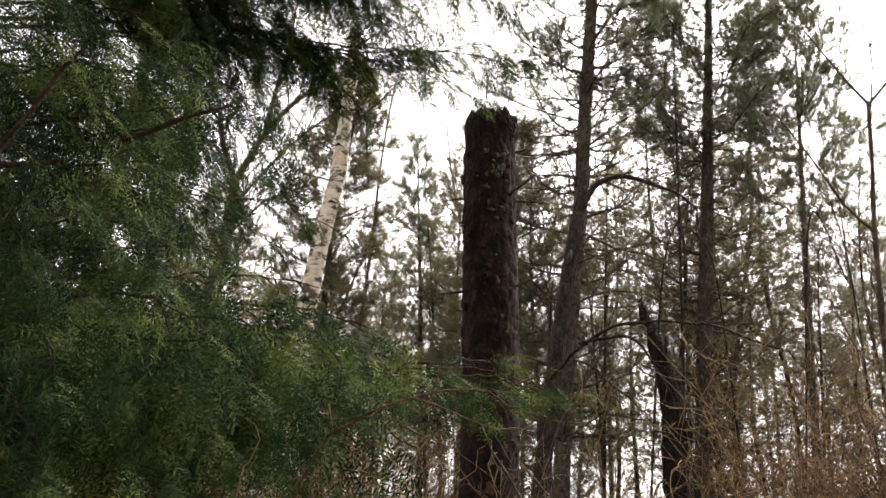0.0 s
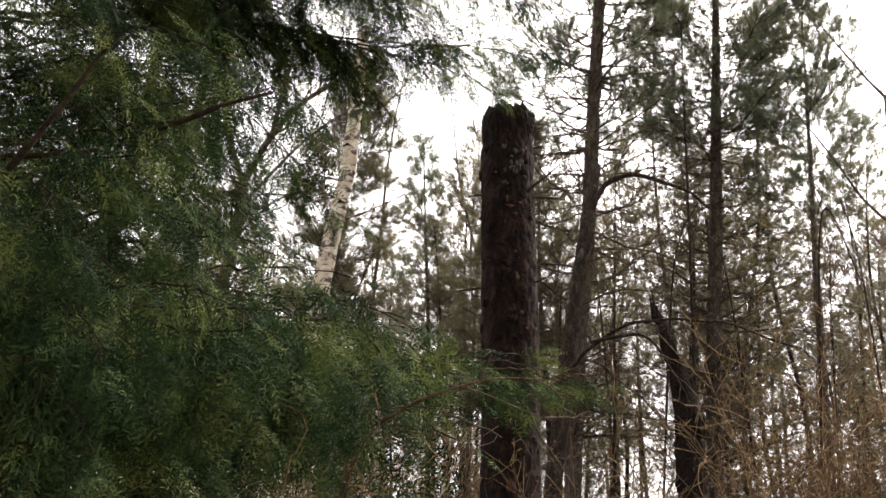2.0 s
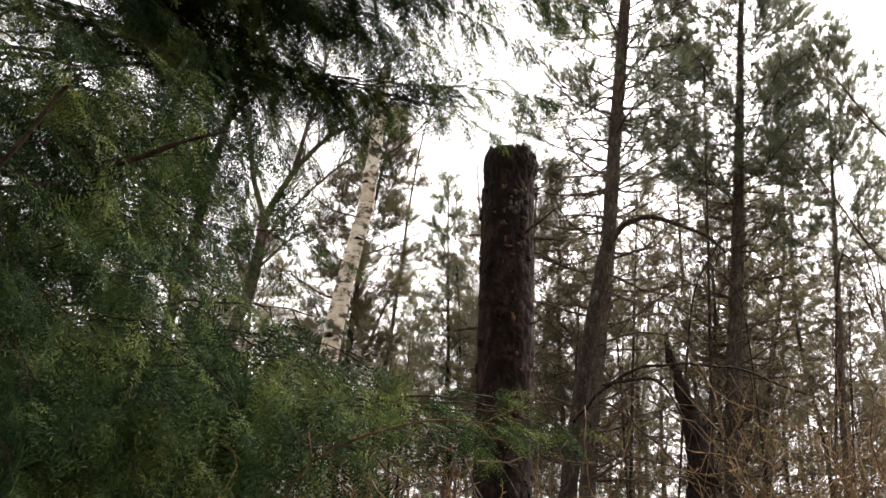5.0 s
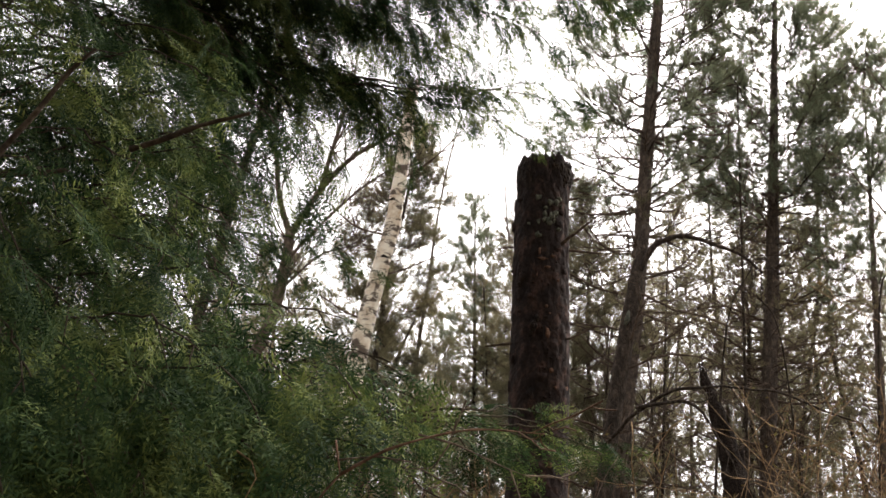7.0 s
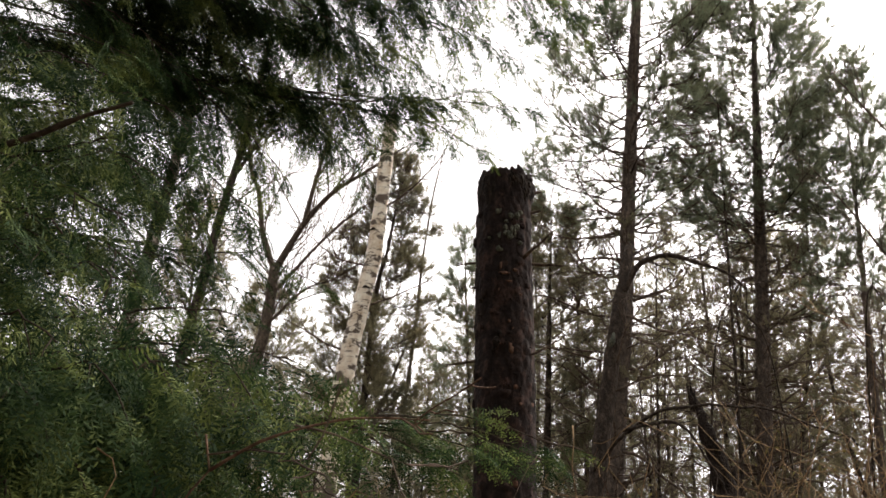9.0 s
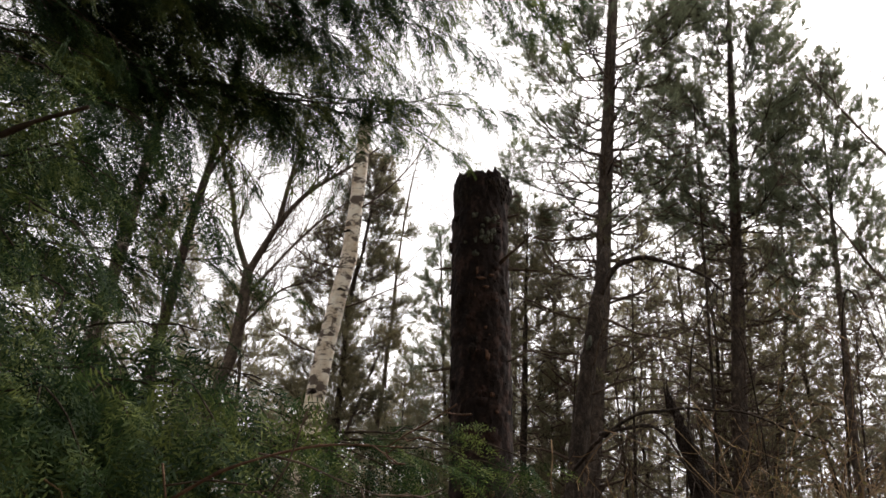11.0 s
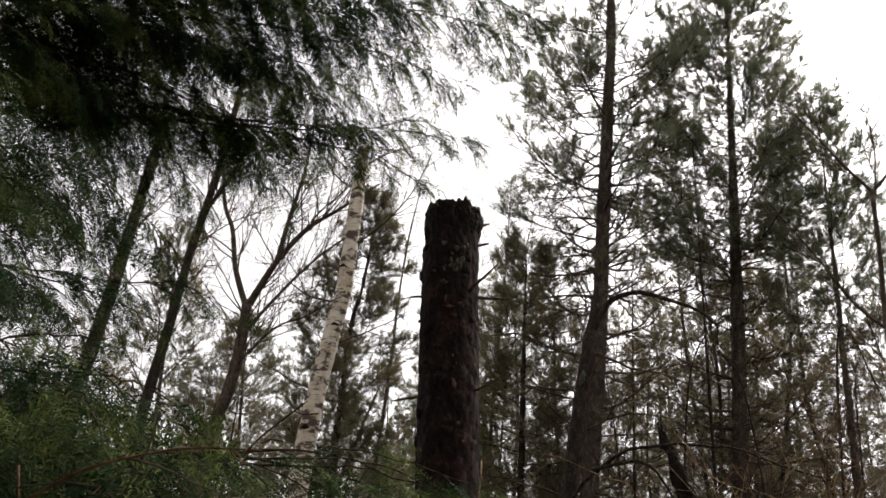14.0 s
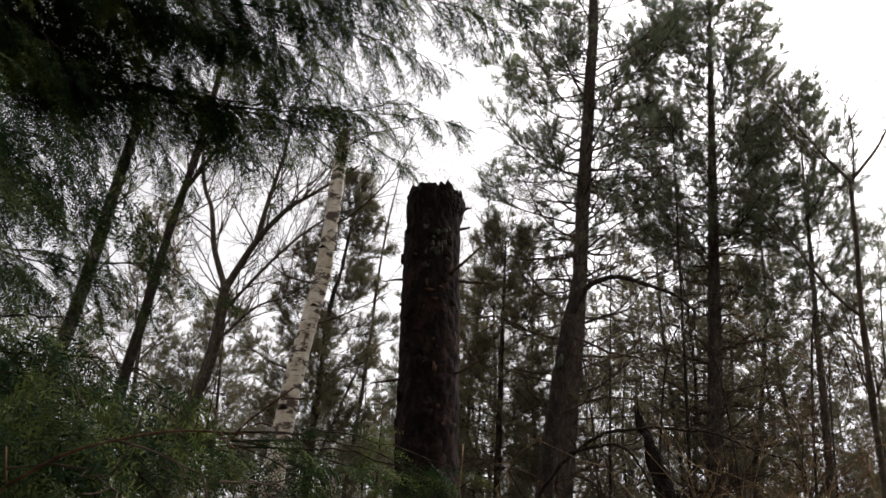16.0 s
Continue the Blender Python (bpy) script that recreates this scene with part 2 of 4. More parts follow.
def turned(ways, rolls, scale):
    """Matrices whose x axis follows ways, rolled round it, for many copies of one tuft."""
    x = ways / (np.linalg.norm(ways, axis=1)[:, None] + 1e-9)
    up = np.where(np.abs(x[:, 2:3]) > 0.97, np.array([[0.0, 1.0, 0.0]]), np.array([[0.0, 0.0, 1.0]]))
    y = np.cross(up, x)
    y /= np.linalg.norm(y, axis=1)[:, None]
    z = np.cross(x, y)
    c, s = np.cos(rolls)[:, None], np.sin(rolls)[:, None]
    return np.stack([x, c * y + s * z, c * z - s * y], -1) * scale[:, None, None]


def spread_copies(geo, template, places, ways, rolls, scale):
    """Sets copies of a template (vertices, triangles) at places into one mesh."""
    v, f = template
    if not len(places):
        return
    m = turned(np.asarray(ways, float), np.asarray(rolls, float), np.asarray(scale, float))
    all_v = np.einsum("nij,kj->nki", m, v) + np.asarray(places, float)[:, None]
    all_f = f[None] + (np.arange(len(places)) * len(v))[:, None, None]
    geo.add(all_v, all_f)


def needle_brush(rng, count, length, twig, width, spread):
    """A pine shoot: needles all round a twig along x, leaning forward."""
    v, f = [], []
    for i in range(count):
        a, s = rng.uniform(0, 6.283), rng.uniform(0.1, 1.0)
        side = np.array([0, math.cos(a), math.sin(a)])
        d = unit(np.array([1.0, 0, 0]) * math.cos(spread) + side * math.sin(spread) + rng.normal(0, 0.12, 3))
        w = unit(np.cross(d, rng.normal(0, 1, 3))) * width / 2
        b = np.array([twig * s, 0, 0])
        k = len(v)
        v += [b - w, b + w, b + d * length * rng.uniform(0.75, 1.1)]
        f.append((k, k + 1, k + 2))
    k = len(v)
    h = 0.0022
    v += [(0, -h, 0), (0, h, 0), (twig, 0, 0), (0, 0, -h), (0, 0, h)]
    f += [(k, k + 1, k + 2), (k + 3, k + 4, k + 2)]
    return np.array(v, float), np.array(f, int)


def ground_height(x, y):
    return -0.42 + 0.018 * max(y, 0) + 0.10 * noise.noise(Vector((x * 0.25, y * 0.25, 3.0)))


# ---- ground ----
def ground_sheet():
    g = Geo()
    xs = np.concatenate([np.linspace(-600, -40, 12), np.linspace(-36, 36, 73), np.linspace(40, 600, 12)])
    ys = np.concatenate([np.linspace(-600, -20, 12), np.linspace(-16, 50, 67), np.linspace(56, 900, 14)])
    v = []
    for y in ys:
        for x in xs:
            z = ground_height(x, min(y, 50)) + 0.05 * noise.noise(Vector((x * 1.3, y * 1.3, 0)))
            v.append((x, y, z))
    n = len(xs)
    q = [(j * n + i, j * n + i + 1, (j + 1) * n + i + 1, (j + 1) * n + i) for j in range(len(ys) - 1) for i in range(n - 1)]
    g.add(v, q=q)
    ob = new("ground", g.mesh("ground", M_EARTH))
    tagged(ob, "brown leaf litter and moss on the forest floor", "ground", kind="structure")


ground_sheet()


# ---- the tall dead stub in the middle ----
def snag():
    rng = np.random.default_rng(5)
    cx, cy = 0.255, 5.40
    base = (cx, cy, ground_height(cx, cy) - 0.05)
    e = thing("tree_snag", base, "tall dead pine stub with dark flaking bark and ragged top", "tree stump")
    cols, rows = 96, 300
    g, v = Geo(), []
    top = [3.635 + 0.05 * noise.noise(Vector((math.cos(a) * 2.2, math.sin(a) * 2.2, 1))) + 0.028 * noise.noise(Vector((math.cos(a) * 9, math.sin(a) * 9, 4)))
           for a in np.arange(cols) * 2 * math.pi / cols]
    for i in range(rows + 1):
        for j in range(cols):
            a = 2 * math.pi * j / cols
            z = base[2] + (top[j] - base[2]) * i / rows
            ux, uy = math.cos(a), math.sin(a)
            r = 0.149 + 0.02 * max(0, (1.2 - z) / 1.6) ** 2 + 0.004 * math.sin(2 * a + z)
            r += 0.009 * noise.noise(Vector((ux * 1.6, uy * 1.6, z * 1.7)))
            d = noise.voronoi(Vector((ux * 2.4 + 0.7 * noise.noise(Vector((ux * 2, uy * 2, z * 5))), uy * 2.4 + 0.7 * noise.noise(Vector((ux * 2, uy * 2, z * 5 + 9))), z * 6.5 + 0.6 * noise.noise(Vector((ux * 3, uy * 3, z * 4))))))[0]
            r += 0.0055 * min(1.0, (d[1] - d[0]) * 2.2) + 0.002 * noise.noise(Vector((ux * 14, uy * 14, z * 30))) + 0.006 * noise.noise(Vector((d[0] * 9, ux * 7, z * 14)))
            if z > 3.47:
                k = min(1, (z - 3.47) / 0.03)
                r += k * (0.004 + 0.016 * noise.noise(Vector((ux * 4.5, uy * 4.5, z * 12))))
            if z > 3.42 and ux < -0.2:
                r -= 0.011
            v.append((cx + 0.01 * math.sin(z * 1.3) + ux * r, cy + uy * r, z))
    n = cols
    q = [(i * n + j, i * n + (j + 1) % n, (i + 1) * n + (j + 1) % n, (i + 1) * n + j) for i in range(rows) for j in range(n)]
    g.add(v, q=q)
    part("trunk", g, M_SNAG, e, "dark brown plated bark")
    # the rotten wood inside the rim
    g, v = Geo(), []
    for i in range(10):
        s = i / 9
        for j in range(cols):
            a = 2 * math.pi * j / cols
            r = (0.146 if i == 0 else 0.135) * (1 - s)
            lump = 0.03 * noise.noise(Vector((math.cos(a) * r * 40, math.sin(a) * r * 40, 7)))
            v.append((cx + r * math.cos(a), cy + r * math.sin(a), top[j] - 0.004 - 0.09 * min(1, s * 2.5) + lump * min(1, s * 4)))
    q = [(i * n + j, i * n + (j + 1) % n, (i + 1) * n + (j + 1) % n, (i + 1) * n + j) for i in range(9) for j in range(n)]
    g.add(v, q=q)
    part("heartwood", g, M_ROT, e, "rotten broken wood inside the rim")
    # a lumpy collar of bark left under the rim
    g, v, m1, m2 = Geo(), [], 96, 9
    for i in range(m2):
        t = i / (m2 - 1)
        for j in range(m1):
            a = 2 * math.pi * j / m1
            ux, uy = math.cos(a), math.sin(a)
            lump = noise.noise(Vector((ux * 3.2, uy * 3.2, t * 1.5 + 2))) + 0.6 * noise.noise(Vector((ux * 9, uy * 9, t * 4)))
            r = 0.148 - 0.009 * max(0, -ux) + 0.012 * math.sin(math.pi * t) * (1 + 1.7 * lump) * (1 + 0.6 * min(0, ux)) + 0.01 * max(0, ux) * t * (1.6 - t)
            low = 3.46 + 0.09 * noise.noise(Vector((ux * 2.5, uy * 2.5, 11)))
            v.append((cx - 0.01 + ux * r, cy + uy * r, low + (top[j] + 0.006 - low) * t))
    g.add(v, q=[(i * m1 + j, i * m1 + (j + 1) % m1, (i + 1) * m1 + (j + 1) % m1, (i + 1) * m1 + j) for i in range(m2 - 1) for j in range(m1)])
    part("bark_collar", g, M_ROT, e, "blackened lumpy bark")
    # ragged crumbs standing on the rim
    for k in range(16):
        a = rng.uniform(0, 6.283)
        g = Geo()
        h = rng.uniform(0.008, 0.02)
        w = rng.uniform(0.012, 0.026)
        c = np.array([cx + 0.143 * math.cos(a), cy + 0.143 * math.sin(a), 3.60])
        lines = np.array([c, c + (rng.normal(0, 0.006), rng.normal(0, 0.006), h), c + (rng.normal(0, 0.012), rng.normal(0, 0.012), h * 1.6)])
        tube(g, lines, (w, w * 0.9, w * 0.3), 6, 0.006, 30)
        part("rim_splinter", g, M_ROT, e)
    # loose scales of bark, ragged at the edge
    def scale_of_bark(name, a, z, w, h, proud, material, seed, label=""):
        g, rings, spokes, v = Geo(), 3, 11, []
        for i in range(rings + 1):
            for j in range(spokes):
                t = 2 * math.pi * j / spokes
                f = i / rings * (1 + 0.75 * noise.noise(Vector((math.cos(t) * 1.6, math.sin(t) * 1.6, seed * 3.7))))
                x, y = w * f * math.cos(t), h * f * math.sin(t)
                r = 0.1575 + proud * (1 - 0.3 * (i / rings)) + 0.003 * noise.noise(Vector((x * 90, y * 90, seed))) - (0.012 if i == rings else 0)
                aa = a + x / 0.155
                v.append((cx + 0.01 * math.sin((z + y) * 1.3) + r * math.cos(aa), cy + r * math.sin(aa), z + y))
        n1 = spokes
        g.add(v, q=[(i * n1 + j, (i + 1) * n1 + j, (i + 1) * n1 + (j + 1) % n1, i * n1 + (j + 1) % n1) for i in range(rings) for j in range(n1)])
        part(name, g, material, e, label)

    for k in range(150):
        a = rng.uniform(math.pi * 1.0, math.pi * 2.05) if k % 2 else rng.normal(5.1, 0.35)
        z = rng.uniform(1.2, 3.42)
        big = rng.random() < 0.35
        w, h = (rng.uniform(0.014, 0.034), rng.uniform(0.014, 0.05)) if big else (rng.uniform(0.005, 0.014), rng.uniform(0.003, 0.014))
        pale = rng.random() < (0.22 if a > 4.6 else 0.06)
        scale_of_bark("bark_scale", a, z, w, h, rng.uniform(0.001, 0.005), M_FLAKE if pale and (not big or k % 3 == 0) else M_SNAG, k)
    for k, (a, z, w, h, m_) in enumerate(((4.80, 3.03, 0.032, 0.009, M_FLAKE), (4.70, 3.07, 0.007, 0.028, M_FLAKE), (4.98, 2.985, 0.02, 0.006, M_FLAKE), (5.15, 3.05, 0.012, 0.006, M_FLAKE))):
        scale_of_bark("bark_scar", a, z, w, h, 0.006, m_, 200 + k, "bare orange wood")
    for k in range(22):
        scale_of_bark("lichen_patch", rng.normal(5.0, 0.25), rng.normal(3.27, 0.08), rng.uniform(0.006, 0.022), rng.uniform(0.006, 0.024), 0.006, M_LICHEN, 220 + k, "grey-green lichen")
    for a, z, w in ((4.52, 2.66, 0.03), (4.62, 2.70, 0.02), (4.42, 2.62, 0.018), (3.9, 2.9, 0.016)):
        g = Geo()
        c = np.array([cx + 0.153 * math.cos(a), cy + 0.153 * math.sin(a), z])
        tube(g, [c - (0, 0, w), c - (0, 0.006, 0), c + (0.004, 0, w)], (w * 0.35, w * 0.8, w * 0.3), 8, 0.009, 30)
        part("knot", g, M_ROT, e, "black rotten knot")
    # snapped side branches
    for a, z, ln, rise, r in ((5.55, 3.13, 0.22, 0.45, 0.011), (6.15, 3.13, 0.16, -0.12, 0.010), (3.25, 3.14, 0.10, 0.05, 0.008), (3.3, 2.60, 0.13, -0.1, 0.009),
                              (6.2, 3.43, 0.035, 0.1, 0.011), (6.25, 3.55, 0.04, 0.0, 0.014), (5.9, 2.62, 0.17, 0.06, 0.007), (3.4, 2.18, 0.10, -0.6, 0.007), (6.1, 2.05, 0.12, 0.2, 0.006)):
        g = Geo()
        line = grow_line(rng, (cx + 0.13 * math.cos(a), cy + 0.13 * math.sin(a), z), (math.cos(a), math.sin(a), rise), ln + 0.03, 7, 0.10, 0.0)
        tube(g, line, np.linspace(r, r * 0.35, 7), 7, 0.002, 20)
        part("dead_branch", g, M_TWIG, e)


snag()


# ---- limbs, crowns ----
def bare_branch(rng, g, start, way, length, r, wiggle=0.16, lift=0.02, twigs=6, depth=2, sides=5):
    """A leafless limb with twigs on twigs."""
    n = max(4, int(length / (0.12 if depth or sides > 3 else 0.2)) + (2 if sides > 3 else 1))
    line = grow_line(rng, start, way, length, n, wiggle, lift)
    tube(g, line, np.linspace(r, max(0.0016, r * 0.25), n), sides)
    if depth:
        for _ in range(twigs):
            s = rng.uniform(0.2, 1.0)
            p, d = along(line, s)
            bare_branch(rng, g, p, beside(rng, d, rng.uniform(0.5, 1.2)), length * rng.uniform(0.2, 0.5) * (1.15 - s * 0.5), max(0.0026 if r > 0.0035 else 0.0014, r * 0.45), wiggle * 1.2, lift,
                        max(2, twigs // 2), depth - 1, 3)
    return line


def live_branch(rng, g, shoots, start, way, length, r, lift=0.05, sprout=1.0, inner=0.3, fine=True):
    """A pine bough: limb and side twigs into g; the shoots stand in tufts at the twig ends and point upward."""
    n = max(5, int(length / 0.15) + 2) if fine else 5
    line = grow_line(rng, start, way, length, n, 0.11, lift)
    tube(g, line, np.linspace(r, max(0.0032, r * 0.25), n), 5 if fine else 3)
    for _ in range(int(sprout * (3 + length * 6))):
        s = rng.uniform(inner, 1.0)
        p, d = along(line, s)
        ln = rng.uniform(0.14, 0.42) * (1.2 - 0.5 * s) * min(1.0, 0.5 + length * 0.5)
        m = 4 if fine else 2
        tw = grow_line(rng, p, beside(rng, d, rng.uniform(0.4, 1.0)), ln, m, 0.14, 0.16)
        tube(g, tw, np.linspace(max(0.003, r * 0.35), 0.0024, m), 3)
        tip, dd = along(tw, 0.98)
        up = unit(dd * 0.7 + (0, 0, 0.6))
        shoots.append((tip, up))
        for _ in range(4 if fine else 2):
            shoots.append((tip - dd * rng.uniform(0, 0.07), unit(up + rng.normal(0, 0.42, 3))))
        for u in (0.75, 0.5) if fine else (0.6,):
            if rng.random() < 0.6:
                q, dd = along(tw, u)
                shoots.append((q, unit(dd + rng.normal(0, 0.45, 3) + (0, 0, 0.45))))
    shoots.append((line[-1], unit(line[-1] - line[-2] + (0, 0, 0.05))))
    if fine:
        for _ in range(4):
            p, d = along(line, rng.uniform(0.1, 0.8))
            bare_branch(rng, g, p, beside(rng, d, rng.uniform(0.5, 1.1)), rng.uniform(0.2, 0.5), 0.0035, 0.2, 0.0, 3, 1, 3)


BRNG = np.random.default_rng(3)
BRUSHES = [needle_brush(BRNG, 26, 0.05, 0.10, 0.0038, 0.8) for _ in range(4)]
FAR_BRUSHES = [needle_brush(BRNG, 12, 0.062, 0.11, 0.0094, 0.8) for _ in range(3)]


def needles_from(rng, shoots, brushes, size=1.0):
    g = Geo()
    if not shoots:
        return None
    p, d = np.array([s[0] for s in shoots]), np.array([s[1] for s in shoots])
    kind = rng.integers(0, len(brushes), len(p))
    for i, b in enumerate(brushes):
        k = kind == i
        spread_copies(g, b, p[k], d[k], rng.uniform(0, 6.283, k.sum()), size * rng.uniform(0.75, 1.25, k.sum()))
    return g


def pine(name, label, line, radii, live, dead, reach, seed, group="pines in the wood", sprout=1.0, bare_reach=1.0, near=True, material=None, category="pine tree", withered=None, needles=None):
    """line: trunk from ground to tip; live/dead: (from height, to height, number of boughs); reach: (bough length low, mid, top)."""
    rng = np.random.default_rng(seed)
    material = material or M_PINE
    pts = smooth_line(line, 0.09 if near else 0.35)
    base = tuple(line[0])
    e = thing(name, base, label, category, group)
    s = np.linspace(0, 1, len(pts))
    rad = np.interp(s, np.linspace(0, 1, len(radii)), radii)
    g = Geo()
    tube(g, pts, rad, 16 if near else 8, 0.012 if near else 0.0, 9.0)
    part("trunk", g, material, e)
    zs = pts[:, 2]

    def at_height(z):
        i = int(np.clip(np.searchsorted(zs, z), 1, len(zs) - 1))
        return pts[i], rad[i]

    shoots, joined = [], Geo()
    turn = rng.uniform(0, 6.283)
    for k in range(dead[2]):
        z = rng.uniform(dead[0], dead[1])
        p, r = at_height(z)
        turn += 2.4 + rng.normal(0, 0.4)
        g = Geo() if near else joined
        bare_branch(rng, g, p, (math.cos(turn), math.sin(turn), rng.uniform(-0.25, 0.35)), bare_reach * rng.uniform(0.5, 1.4), max(0.007, r * rng.uniform(0.11, 0.24)), 0.15, 0.035,
                    7 if near else 5, 2, 4 if near else 3)
        if near:
            part("dead_branch", g, M_TWIG, e)
    for k in range(live[2]):
        u = (k + rng.uniform(0, 1)) / live[2]
        z = live[0] + (live[1] - live[0]) * u
        p, r = at_height(z)
        turn += 2.4 + rng.normal(0, 0.35)
        ln = np.interp(u, (0, 0.5, 1), reach) * rng.uniform(0.6, 1.15)
        g = Geo() if near else joined
        live_branch(rng, g, shoots, p, (math.cos(turn), math.sin(turn), rng.uniform(-0.05, 0.3) + 0.5 * u ** 3), ln, max(0.005, r * rng.uniform(0.09, 0.17)), 0.05, sprout, 0.3, near)
        if near:
            part("branch", g, M_PINE if rng.random() < 0.7 else M_TWIG, e)
    if joined.n:
        tagged(part("twig_tangle", joined, M_TWIG, e), kind="stuff")
    if withered:
        old = []
        for k in range(withered[2]):
            p, r = at_height(withered[0] + (withered[1] - withered[0]) * (k + rng.uniform(0, 1)) / withered[2])
            turn += 2.4 + rng.normal(0, 0.35)
            g = Geo()
            live_branch(rng, g, old, p, (math.cos(turn), math.sin(turn), rng.uniform(-0.25, 0.15)), rng.uniform(0.5, 1.0) * withered[3], max(0.005, r * 0.12), 0.03, 0.8, 0.25)
            part("branch", g, M_TWIG, e)
        part("withered_needles", needles_from(rng, old, BRUSHES, 0.95), M_FARNEEDLE, e, "sparse brownish olive needles", False)
    crown = needles_from(rng, shoots, BRUSHES if near else FAR_BRUSHES, 1.0 if near else 0.92)
    if crown:
        part("crown", crown, needles or (M_NEEDLE if near else M_FARNEEDLE), e, smooth=False)
    return e


def gz(x, y, drop=0.05):
    return (x, y, ground_height(x, y) - drop)


pine("pine_tree", "tall pine with bare lower boughs and open green crown", [gz(0.78, 11.8), (1.0, 11.8, 3.32), (1.16, 11.8, 5.03), (1.28, 11.8, 6.8), (1.41, 11.8, 8.56), (1.5, 11.8, 9.94), (1.6, 11.8, 14.5)],
     (0.105, 0.097, 0.085, 0.055, 0.012), (6.2, 14.4, 120), (2.4, 9.0, 120), (1.45, 1.75, 0.3), 11, sprout=2.1, bare_reach=1.15, material=M_PINE_VEILED, withered=(3.9, 6.4, 24, 1.1))
pine("pine_tree", "dense dark green pine with dead brown lower twigs", [gz(2.62, 13.0), (2.82, 13.0, 3.58), (2.95, 13.0, 5.44), (3.05, 13.0, 7.04), (3.17, 13.0, 9.01), (3.28, 13.0, 10.79), (3.33, 13.0, 11.6)],
     (0.14, 0.11, 0.09, 0.05, 0.008), (6.35, 11.6, 165), (1.6, 7.4, 105), (1.55, 1.55, 0.45), 12, sprout=2.0, bare_reach=1.0, material=M_PINE_VEILED, withered=(3.2, 6.5, 42, 1.15))
pine("pine_tree", "slender pine with a narrow bushy green top", [gz(4.03, 12.7), (4.08, 12.7, 3.2), (4.13, 12.7, 5.0), (4.2, 12.7, 6.8), (4.26, 12.7, 8.6)],
     (0.075, 0.06, 0.045, 0.03, 0.006), (5.3, 8.6, 66), (1.6, 5.6, 34), (1.05, 1.1, 0.3), 13, sprout=1.8, bare_reach=0.7, material=M_PINE_VEILED, withered=(2.6, 5.4, 30, 0.9))
pine("pine_tree", "young pine with thin stem behind the dead stub", [gz(0.12, 12.6), (0.2, 12.6, 3.4), (0.25, 12.6, 5.4), (0.29, 12.6, 6.75)],
     (0.07, 0.05, 0.035, 0.006), (2.6, 6.75, 78), (1.0, 3.6, 24), (0.9, 0.85, 0.25), 14, sprout=2.1, bare_reach=0.8, needles=M_FARNEEDLE)
pine("pine_tree", "young pine with a dark trunk behind the birch", [gz(-2.36, 13.2), (-2.27, 13.2, 3.5), (-2.17, 13.2, 5.8), (-2.03, 13.2, 6.6), (-1.86, 13.2, 7.95)],
     (0.075, 0.06, 0.045, 0.03, 0.006), (3.4, 7.9, 84), (1.2, 3.4, 20), (0.95, 0.85, 0.2), 15, sprout=3.0, bare_reach=0.7, needles=M_FARNEEDLE)
pine("pine_tree", "slim young pine with a feathery pointed top", [gz(-1.2, 17.3), (-1.29, 17.3, 4.85), (-1.39, 17.3, 6.96), (-1.46, 17.3, 8.5)],
     (0.055, 0.042, 0.03, 0.006), (3.0, 8.5, 66), (1.0, 3.5, 12), (0.85, 0.8, 0.2), 16, sprout=2.0, bare_reach=0.7)


for k, (px, py, ph) in enumerate(((-6.12, 16.0, 8.7), (-4.7, 16.2, 7.0))):
    pine("pine_tree", "bushy young pine with brownish green needles", [gz(px, py), (px + 0.1, py, ph * 0.5), (px, py, ph)], (0.07, 0.05, 0.008), (3.8, ph, 90), (1.0, 3.5, 8), (1.05, 0.85, 0.3), 30 + k, sprout=2.2, bare_reach=0.7, near=False)


